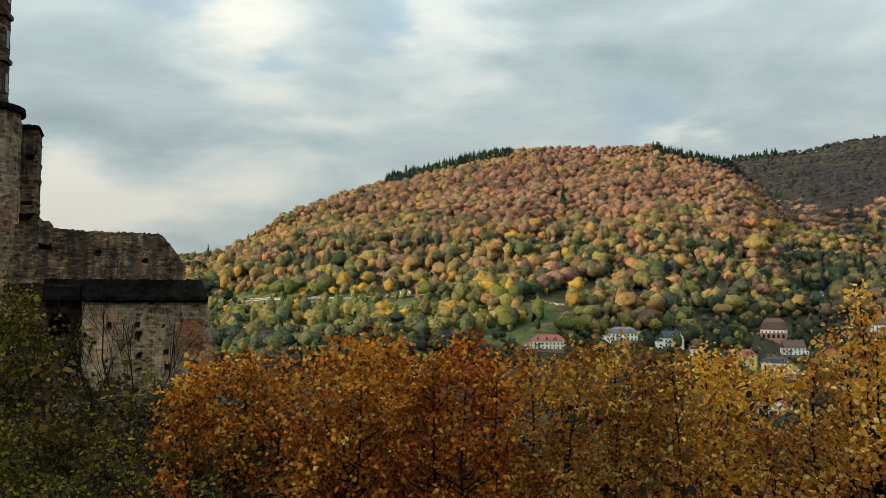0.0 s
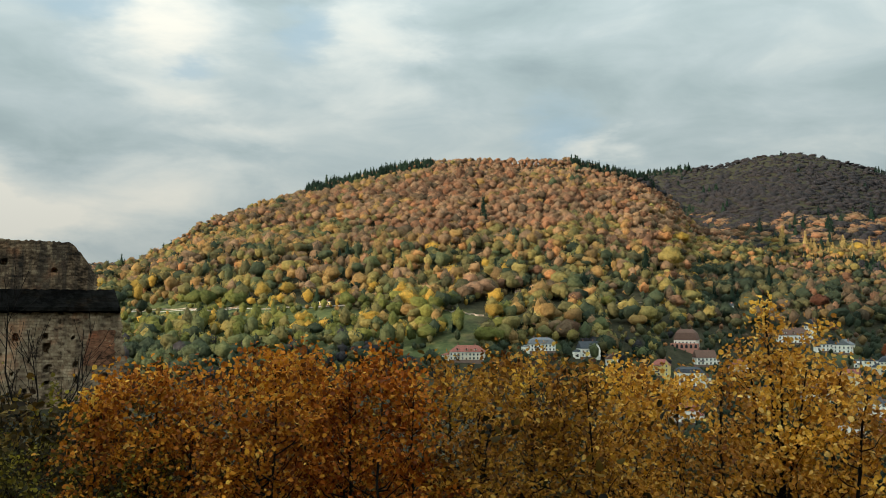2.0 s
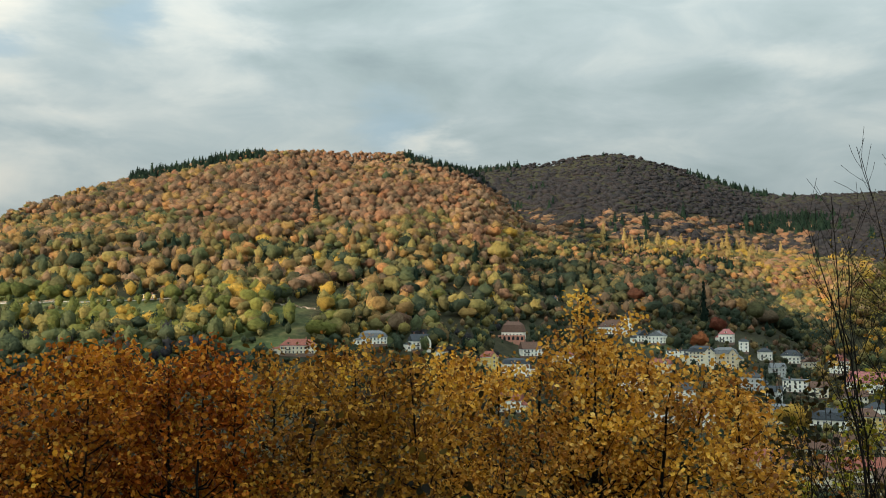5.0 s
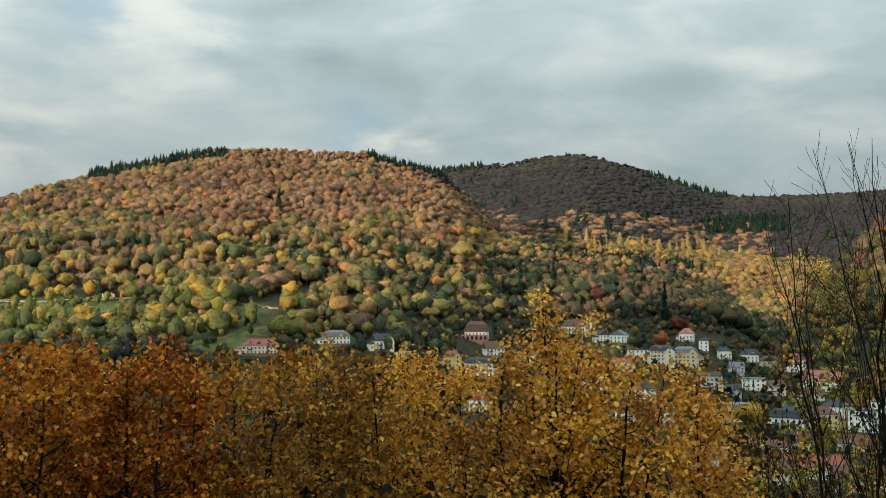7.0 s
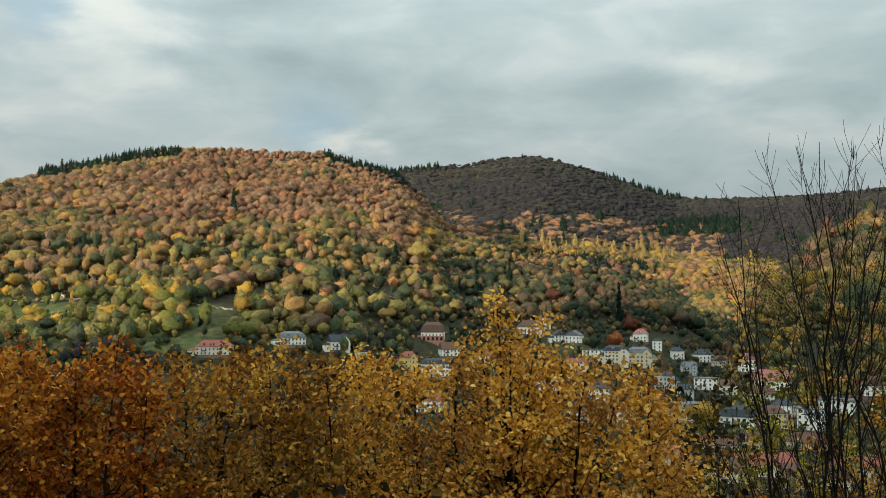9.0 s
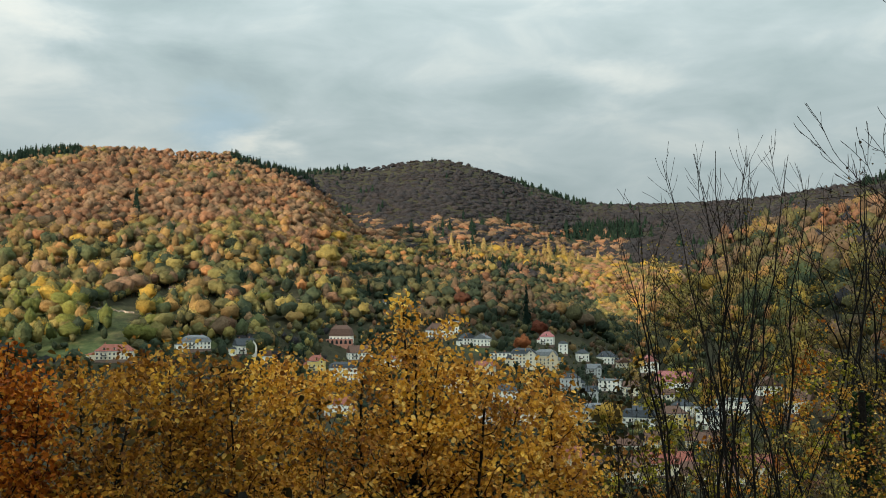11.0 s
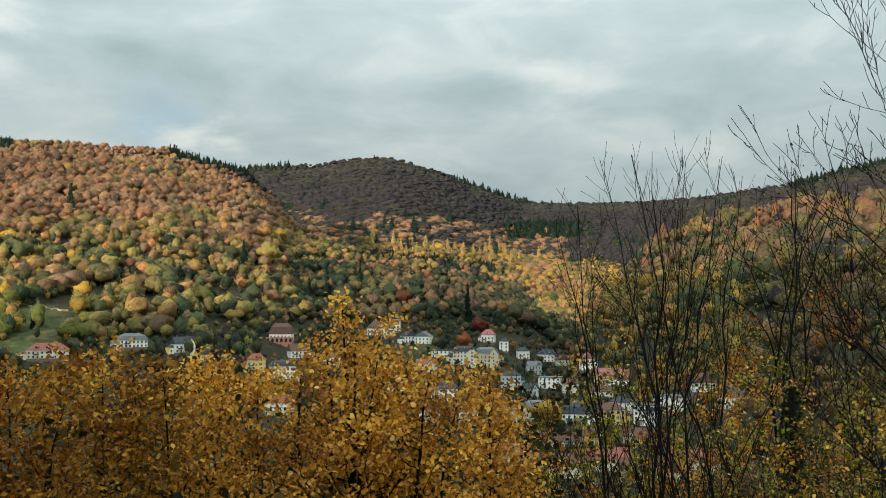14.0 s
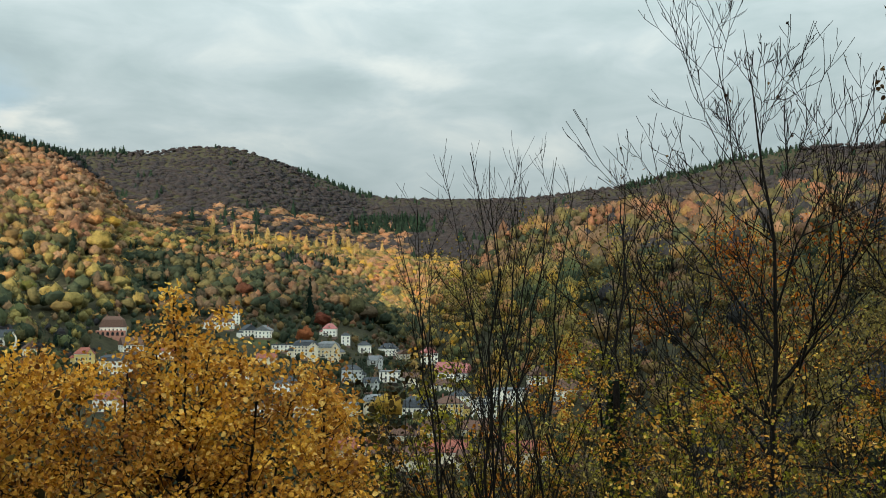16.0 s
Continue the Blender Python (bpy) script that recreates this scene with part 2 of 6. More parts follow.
LEAF = {
    "orange": leaf_material("orange_brown_leaf", [(0.0, (0.1174, 0.03421, 0.008986)), (0.25, (0.3522, 0.1026, 0.01123)), (0.6, (0.5703, 0.1901, 0.0146)), (0.85, (0.6709, 0.289, 0.02471)), (1.0, (0.7045, 0.4182, 0.07862))]),
    "rusty": leaf_material("rusty_leaf", [(0.0, (0.1069, 0.02914, 0.006048)), (0.3, (0.3126, 0.07286, 0.006912)), (0.65, (0.5099, 0.1385, 0.01037)), (1.0, (0.6415, 0.2914, 0.03024))]),
    "gold": leaf_material("golden_yellow_leaf", [(0.0, (0.2383, 0.09243, 0.02785)), (0.25, (0.556, 0.2403, 0.02785)), (0.65, (0.7745, 0.3882, 0.04376)), (1.0, (0.8538, 0.5544, 0.1591))]),
    "olive": leaf_material("yellow_brown_leaf", [(0.0, (0.09328, 0.03991, 0.016)), (0.25, (0.3148, 0.1347, 0.02)), (0.65, (0.548, 0.2445, 0.028)), (0.9, (0.6413, 0.3393, 0.04)), (1.0, (0.6763, 0.4191, 0.1))]),
    "green": leaf_material("dull_green_leaf", [(0.0, (0.010, 0.010, 0.003)), (0.5, (0.045, 0.038, 0.006)), (0.85, (0.15, 0.118, 0.012)), (1.0, (0.40, 0.30, 0.03))]),
    "umber": leaf_material("olive_brown_leaf", [(0.0, (0.06, 0.048, 0.018)), (0.5, (0.19, 0.14, 0.042)), (0.85, (0.32, 0.24, 0.06)), (1.0, (0.55, 0.38, 0.07))]),
    "willow": leaf_material("yellow_green_willow_leaf", [(0.0, (0.06, 0.053, 0.0088)), (0.5, (0.23, 0.1908, 0.0165)), (1.0, (0.46, 0.371, 0.033))]),
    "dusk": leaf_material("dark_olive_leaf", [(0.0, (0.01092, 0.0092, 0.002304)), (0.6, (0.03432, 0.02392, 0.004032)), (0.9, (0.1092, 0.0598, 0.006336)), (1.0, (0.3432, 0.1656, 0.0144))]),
    "tan": leaf_material("dry_tan_leaf", [(0.0, (0.069, 0.048, 0.024)), (0.5, (0.1955, 0.132, 0.06)), (0.85, (0.322, 0.228, 0.096)), (1.0, (0.552, 0.384, 0.072))]),
    "moss": leaf_material("dark_moss_green_leaf", [(0.0, (0.02, 0.018, 0.004)), (0.5, (0.085, 0.066, 0.008)), (0.85, (0.18, 0.135, 0.014)), (1.0, (0.32, 0.24, 0.025))]),
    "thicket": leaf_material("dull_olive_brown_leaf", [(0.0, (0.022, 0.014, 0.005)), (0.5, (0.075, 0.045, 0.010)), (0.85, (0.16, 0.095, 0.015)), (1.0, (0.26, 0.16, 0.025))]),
    "ivy": leaf_material("dark_ivy_leaf", [(0.0, (0.010, 0.022, 0.008)), (0.6, (0.025, 0.05, 0.015)), (1.0, (0.06, 0.09, 0.02))]),
    "brown": leaf_material("withered_brown_leaf", [(0.0, (0.03, 0.018, 0.010)), (0.6, (0.09, 0.05, 0.02)), (1.0, (0.20, 0.12, 0.04))]),
}

# ---- land ----
def lattice(x, y, seed):
    """Smooth value noise, 0 to 1, on arrays."""
    i, j = np.floor(x).astype(np.int64), np.floor(y).astype(np.int64)
    u, v = x - i, y - j
    u, v = u * u * (3 - 2 * u), v * v * (3 - 2 * v)

    def r(a, b):
        n = (a * 374761393 + b * 668265263 + seed * 974711) & 0x7FFFFFFF
        n = ((n ^ (n >> 13)) * 1274126177) & 0x7FFFFFFF
        return ((n ^ (n >> 16)) & 0xFFFF) / 65535.0

    return (r(i, j) * (1 - u) + r(i + 1, j) * u) * (1 - v) + (r(i, j + 1) * (1 - u) + r(i + 1, j + 1) * u) * v


def ridged(x, y, size, seed, octaves=3):
    total, amp, norm = 0.0, 1.0, 0.0
    for k in range(octaves):
        total, norm = total + amp * lattice(x / size * 2 ** k, y / size * 2 ** k, seed + k), norm + amp
        amp *= 0.5
    return total / norm * 2 - 1


# crests of the hills: bearing, height angle above the eye, distance
MAIN_HILL = [(-60, -4, 1300), (-40, -1.5, 1300), (-25, 0.5, 1300), (-15.3, 2.26, 1350), (-13.2, 2.96, 1400), (-9.8, 5.11, 1500), (-6.4, 6.49, 1600), (-2.9, 7.67, 1700), (0.6, 8.55, 1750), (3, 9.15, 1800), (5.8, 9.4, 1800),
             (12.6, 9.3, 1800), (14.3, 8.85, 1800), (17.2, 8.2, 1800), (18.5, 7.05, 1750), (20, 5.3, 1650), (24.7, 3.2, 1450), (28.7, 2.2, 1300), (34, -0.5, 1150), (40, -5, 1000), (60, -8, 1000)]
FAR_HILL = [(-60, 0, 3000), (0, 4, 3000), (10, 7.5, 3000), (17.4, 8.57, 3000), (21.7, 8.9, 2950), (23.8, 9.24, 2900), (25.9, 9.34, 2900), (28, 8.79, 2900), (30.1, 8.14, 2950), (32.2, 7.32, 3000), (34.3, 6.62, 3100), (36.3, 6.48, 3100),
            (41, 6.47, 3100), (44, 6.57, 3000), (50, 7.27, 2800), (53.2, 8.02, 2700), (56.5, 8.77, 2600), (61, 9.3, 2500), (65, 9.3, 2500), (90, 8, 2500), (120, 4, 2500)]
SIDE_HILL = [(30, -9, 700), (36, -6, 720), (39, 0.4, 850), (42, 3.9, 1000), (45, 5.0, 1100), (50, 5.7, 1150), (55, 5.8, 1150), (61, 6.7, 1100), (64.5, 6.4, 1050), (90, 7.5, 1000), (150, 8, 900)]


def table(rows, az, col):
    rows = np.array(rows, float)
    return np.interp(az, rows[:, 0], rows[:, col])


def hill(az, d, rows, foot, foot_z, power, back):
    dc = table(rows, az, 2)
    zc = EYE_Z + dc * np.tan(np.radians(table(rows, az, 1)))
    s = (d - foot) / np.maximum(dc - foot, 1.0)
    front = foot_z + (zc - foot_z) * np.clip(s, 0, 1) ** power
    front = np.where(s < 0, foot_z + s * 60, front)
    return np.where(s > 1, zc - back * (d - dc), front)


def height(x, y):
    x, y = np.asarray(x, float), np.asarray(y, float)
    az, d = np.degrees(np.arctan2(x, y)), np.hypot(x, y)
    n1, n2 = ridged(x, y, 330, 11), ridged(x, y, 90, 23)
    # its unseen back falls gently, kept high to shade the far hill
    a = hill(az, d, MAIN_HILL, 560.0, 5.0, 1.08, 0.10)
    gully = np.clip((d - 750) / 400, 0, 1) * np.clip((1750 - d) / 300, 0, 1)
    a = a + gully * (n1 * 26 + n2 * 6)
    b = hill(az, d, FAR_HILL, np.interp(az, [15, 40, 60], [1000, 1000, 1300]), 40.0, 1.5, 0.2)
    b = b + np.clip((d - 1400) / 600, 0, 1) * np.clip((2800 - d) / 500, 0, 1) * (n1 * 26 + n2 * 6)
    foot = np.interp(az, [30, 39, 45, 55, 65, 90], [690, 690, 500, 260, 120, 60])
    c = hill(az, d, SIDE_HILL, foot, np.interp(az, [39, 45, 55, 65, 90], [20, 25, 55, 80, 96]), 1.0, 0.15)
    c = c + np.clip((d - 250) / 500, 0, 1) * (n1 * 8 + n2 * 4)
    near = np.interp(d, [0, 3.5, 4.2, 6, 12, 30, 80, 200, 400, 560, 5000], [98.4, 98.4, 98.2, 96.2, 92.5, 82, 60, 30, 6, 4, 0])
    moat = np.interp(d, [0, 3.5, 6, 12, 30, 80, 110, 160, 400, 560, 5000], [98.4, 98.4, 96.6, 94.5, 91, 90.5, 92, 70, 8, 4, 0])
    k = np.clip((-az - 9) / 6, 0, 1) * np.clip((az + 75) / 20, 0, 1)
    near = near * (1 - k) + moat * k
    # wooded hills behind the terrace; the west one is unseen, added to cast shade
    rise = np.interp(d, [0, 8, 60, 300, 900, 1800, 4000], [98.4, 98.4, 112, 215, 400, 470, 300])
    back = np.clip((np.abs(az) - 95) / 30, 0, 1)
    near = near * (1 - back) + rise * back
    west = 685 * np.exp(-(((x + 1500) / 420) ** 2) - (np.clip(np.abs(y + 420) - 330, 0, None) / 250) ** 2)
    parts = np.stack([a, b, c, near, west + 0 * a])
    front = (np.abs(az) < 100) | (d > 250)
    parts[:3] = np.where(front, parts[:3], -50)
    top = parts.max(0)
    z = top + 6.0 * np.log(np.exp((parts - top) / 6.0).sum(0))
    z = np.where(d < 60, np.where(d < 30, near, near + (z - near) * (d - 30) / 30), z)
    return z


def ground_z(x, y):
    return float(height(np.array([x]), np.array([y]))[0])


def ground_at(az, el, lo=400.0, hi=1500.0):
    """The place where the sight line of that bearing and height angle meets the land."""
    d = np.arange(lo, hi, 2.0)
    x, y = d * math.sin(radians(az)), d * math.cos(radians(az))
    hit = np.argmax(np.degrees(np.arctan2(height(x, y) - EYE_Z, d)) > el)
    return Vector((x[hit], y[hit], ground_z(x[hit], y[hit])))


def meadow(x, y):
    """1 on open land (gardens, vineyards, town), 0 in the woods."""
    az, d = np.degrees(np.arctan2(x, y)), np.hypot(x, y)
    e = np.degrees(np.arctan2(height(x, y) - EYE_Z, d))
    open_land = np.clip((1.4 - e) / 1.2, 0, 1) * (d > 560) * (d < 1150)
    open_land = np.maximum(open_land, 0.9 * (az > 17) * (az < 46) * (e < -1.6) * (e > -6.5) * (d > 400) * (d < 800))
    open_land = open_land * np.where((az < 16) & (e < -3.0), 0.0, 1.0)
    return open_land * np.clip((46 - az) / 6, 0, 1) * np.where((az > 17) & (e < -1.6) & (e > -6.5), 0.36, np.interp(az, [-4, 0, 12, 18], [0.9, 0.55, 0.55, 0.2]))


def build_ground():
    az = np.concatenate([np.arange(-180, -32, 2.0), np.arange(-32, 72, 0.5), np.arange(72, 180, 2.0)])
    dist = np.concatenate([[0.0], np.geomspace(0.7, 40, 34)[:-1], np.geomspace(40, 5200, 150)[:-1], [6500, 9000, 16000]])
    A, D = np.meshgrid(np.radians(az), dist, indexing="ij")
    X, Y = D * np.sin(A), D * np.cos(A)
    Z = height(X, Y)
    Z = np.where(D > 4000, Z * np.clip(1 - (D - 4000) / 6000, 0.0, 1), Z)
    na, nd = A.shape
    idx = np.arange(na * nd).reshape(na, nd)
    nxt = np.roll(idx, -1, 0)
    quads = np.stack([idx[:, :-1], idx[:, 1:], nxt[:, 1:], nxt[:, :-1]], -1).reshape(-1, 4)
    me = bpy.data.meshes.new("ground")
    me.from_pydata(np.stack([X, Y, Z], -1).reshape(-1, 3), [], quads.tolist())
    me.polygons.foreach_set("use_smooth", np.ones(len(me.polygons), bool))
    w = me.attributes.new("wooded", "FLOAT", "POINT")
    w.data.foreach_set("value", (1 - meadow(X, Y)).astype(np.float32).ravel())
    me.materials.append(MAT_GROUND)
    return tagged(new("ground", me), "hilly ground with grass meadows and brown leaf litter", "ground", kind="structure")


build_ground()


# ---- woods ----
def icosphere(level):
    bm = bmesh.new()
    bmesh.ops.create_icosphere(bm, subdivisions=level, radius=1)
    v = np.array([p.co[:] for p in bm.verts])
    f = np.array([[q.index for q in p.verts] for p in bm.faces])
    bm.free()
    return v, f


ICO = {k: icosphere(k) for k in (1, 2, 3)}


def sprays_at(rng, p, nrm, size):
    """Small three-cornered sprays of leaves at the places p, facing about nrm."""
    t1 = np.cross(nrm, rng.normal(size=p.shape))
    t1 /= np.linalg.norm(t1, axis=1, keepdims=True) + 1e-9
    t2 = np.cross(nrm, t1)
    t2 /= np.linalg.norm(t2, axis=1, keepdims=True) + 1e-9
    g = (rng.uniform(0.55, 1.45, len(p)) * size)[:, None]
    return np.stack([p + t1 * g, p - t1 * g * 0.5 + t2 * g * 0.9, p - t1 * g * 0.6 - t2 * g * 0.8], 1).reshape(-1, 3)


def crown_template(rng, level, sprays, lobes=9, trunk=True, size=0.13):
    """A crown one unit in radius: many small sprays of leaves on a dome of rounded boughs, over an inner mass, with a trunk."""
    v0, f0 = ICO[level]
    squeeze = np.array([rng.uniform(0.85, 1.15), rng.uniform(0.85, 1.15), rng.uniform(0.75, 1.0)])
    heads = rng.normal(size=(lobes, 3))
    heads[:, 2] = np.abs(heads[:, 2]) * 0.9 - 0.25
    heads /= np.linalg.norm(heads, axis=1, keepdims=True)
    wide = rng.uniform(0.75, 1.35, lobes) * 1.6 / math.sqrt(lobes)
    tall = rng.uniform(0.20, 0.48, lobes)

    def dome(w):
        off = np.arccos(np.clip(w @ heads.T, -1, 1)) / wide
        return 0.64 + (np.sqrt(np.clip(1 - off * off, 0, 1)) * tall).max(1)

    mid = np.array([0, 0, 0.5])
    core = v0 * (dome(v0) * rng.uniform(0.90, 1.0, len(v0)))[:, None] * squeeze
    core[:, 2] = np.where(core[:, 2] < 0, core[:, 2] * 0.8, core[:, 2])
    w = rng.normal(size=(sprays, 3))
    w[:, 2] = np.where(w[:, 2] < -0.35, -w[:, 2], w[:, 2])
    w /= np.linalg.norm(w, axis=1, keepdims=True)
    p = w * (dome(w) * rng.uniform(0.92, 1.07, sprays))[:, None] * squeeze
    tri = sprays_at(rng, p, w + rng.normal(size=(sprays, 3)) * 0.3, size)
    n = len(core)
    V = [core + mid, tri + mid]
    F = [f0, np.arange(sprays * 3).reshape(-1, 3) + n]
    n += sprays * 3
    if trunk:
        a = np.arange(3) * 2.1
        ring = np.stack([np.cos(a), np.sin(a), 0 * a], -1)
        V.append(np.concatenate([ring * 0.06 + [0, 0, -0.9], ring * 0.04 + [0, 0, 0.5]]))
        F.append(np.array([[0, 1, 4], [0, 4, 3], [1, 2, 5], [1, 5, 4], [2, 0, 3], [2, 3, 5]]) + n)
    return np.concatenate(V), np.concatenate(F)


def conifer_template(rng, sprays, spokes=7):
    """A pointed conifer three units tall: drooping sprays round an inner cone."""
    a = np.arange(spokes) * 2 * math.pi / spokes
    ring = np.stack([np.cos(a), np.sin(a), 0 * a], -1)
    V = [np.concatenate([ring * 0.5 + [0, 0, 0.1], [[0, 0, 2.9]]])]
    i = np.arange(spokes)
    F = [np.stack([i, (i + 1) % spokes, np.full(spokes, spokes)], -1)]
    z = 3.1 * (1 - np.sqrt(rng.uniform(0.0, 1, sprays)))
    t = rng.uniform(0, 2 * math.pi, sprays)
    bough = 0.82 + 0.18 * np.sin(t * 3 + z * 5 + rng.uniform(0, 6))
    r = 0.9 * (1 - z / 3.15) ** 0.8 * bough * rng.uniform(0.55, 1.05, sprays)
    p = np.stack([np.cos(t) * r, np.sin(t) * r, z], -1)
    nrm = np.stack([np.cos(t), np.sin(t), 0 * t + 0.7], -1) + rng.normal(size=p.shape) * 0.4
    V.append(sprays_at(rng, p, nrm, 0.16))
    F.append(np.arange(sprays * 3).reshape(-1, 3) + spokes + 1)
    return np.concatenate(V), np.concatenate(F)


rng = np.random.default_rng(5)
CROWNS = {"near": [crown_template(rng, 2, 100, 16, True, 0.08) for _ in range(9)], "mid": [crown_template(rng, 1, 56, 11, False, 0.10) for _ in range(9)], "far": [crown_template(rng, 1, 12, 9, False, 0.15) for _ in range(9)], "conifer": [conifer_template(rng, 64) for _ in range(6)]}


def plant(name, places, kind_of, species, label):
    """All far trees of one species as one mesh. places: rows of x, y, z, radius, squash, template, tint."""
    V, F, T, n = [], [], [], 0
    for x, y, z, r, sq, k, tint in places:
        tv, tf = CROWNS[kind_of(x, y, r)][int(k)]
        a = k * 1.7 + x
        c, s = math.cos(a), math.sin(a)
        v = tv * (r, r, r * sq)
        V.append(np.stack([v[:, 0] * c - v[:, 1] * s + x, v[:, 0] * s + v[:, 1] * c + y, v[:, 2] + z], -1))
        F.append(tf + n)
        T.append(np.full(len(tv), tint))
        n += len(tv)
    V, F, T = np.concatenate(V), np.concatenate(F), np.concatenate(T)
    me = bpy.data.meshes.new(name)
    me.vertices.add(len(V)), me.loops.add(F.size), me.polygons.add(len(F))
    me.vertices.foreach_set("co", V.astype(np.float32).ravel())
    me.loops.foreach_set("vertex_index", F.astype(np.int32).ravel())
    me.polygons.foreach_set("loop_start", np.arange(0, F.size, 3, dtype=np.int32))
    me.update(calc_edges=True)
    me.polygons.foreach_set("use_smooth", np.ones(len(F), bool))
    at = me.attributes.new("tint", "FLOAT", "POINT")
    at.data.foreach_set("value", T.astype(np.float32))
    me.materials.append(WOODS[species])
    return tagged(new(name, me), label, "woods", kind="stuff")


def scatter():
    """Candidate tree places over the visible slopes, thinned where the land in front hides them."""
    rng = np.random.default_rng(8)
    rows = []
    for d0, d1, step in ((130, 400, 8.5), (400, 620, 13.0), (620, 1150, 11.0), (1150, 1950, 10.8), (1950, 3250, 16.5)):
        d = d0
        while d < d1:
            n = int(radians(104) * d / step)
            az = -32 + 104 * (np.arange(n) + rng.uniform(0, 1, n)) / n
            rows.append(np.stack([az, d + rng.uniform(-0.5, 0.5, n) * step], -1))
            d += step
    n = 1600
    rows.append(np.stack([rng.uniform(15, 47, n), rng.uniform(450, 900, n)], -1))
    rows.append(np.stack([rng.uniform(-15, 15, 1300), rng.uniform(570, 1000, 1300)], -1))
    rows.append(np.stack([rng.uniform(13, 47, 2200), rng.uniform(440, 820, 2200)], -1))
    for a0, a1, n in ((-3.5, 4.3, 230), (12.7, 18.0, 150)):
        a = rng.uniform(a0, a1, n)
        rows.append(np.stack([a, table(MAIN_HILL, a, 2) + rng.uniform(-40, 50, n)], -1))
    p = np.concatenate(rows)
    x, y = p[:, 1] * np.sin(np.radians(p[:, 0])), p[:, 1] * np.cos(np.radians(p[:, 0]))
    z = height(x, y)
    # what the slopes in front leave in sight, with a margin behind each crest
    ga = np.arange(-33, 73.01, 0.5)
    gd = np.arange(100, 3300, 10.0)
    A, D = np.meshgrid(np.radians(ga), gd, indexing="ij")
    E = (height(D * np.sin(A), D * np.cos(A)) - EYE_Z) / D
    M = np.maximum.accumulate(E, 1)
    i = np.clip(((p[:, 0] + 33) / 0.5).round().astype(int), 0, len(ga) - 1)
    j = np.clip(((p[:, 1] - 130) / 10).astype(int), 0, len(gd) - 1)
    keep = (z + 14 - EYE_Z) / p[:, 1] > M[i, j]
    return p[keep, 0], p[keep, 1], x[keep], y[keep], z[keep], rng


def detail_of(x, y, r):
    """How finely a far tree is built, by how large it appears."""
    k = r / math.hypot(x, y) * 1000
    return "near" if k > 9.0 else "mid" if k > 4.2 else "far"


HOUSE_SPOTS = []
# open gardens and meadows on the slope: bearing, height angle, half widths
GLADES = [(6.1, -0.9, 1.4, 1.2), (7.0, -0.2, 0.9, 0.7), (16.8, 0.7, 1.7, 0.5), (19.6, -2.6, 1.3, 0.4), (-8.5, 0.15, 4.6, 0.28), (-4.0, -0.1, 3.0, 0.22), (9.4, 0.9, 1.0, 0.3), (1.6, 1.1, 1.0, 0.3), (22.0, 0.1, 0.9, 0.35), (12.5, 0.3, 1.2, 0.3)]


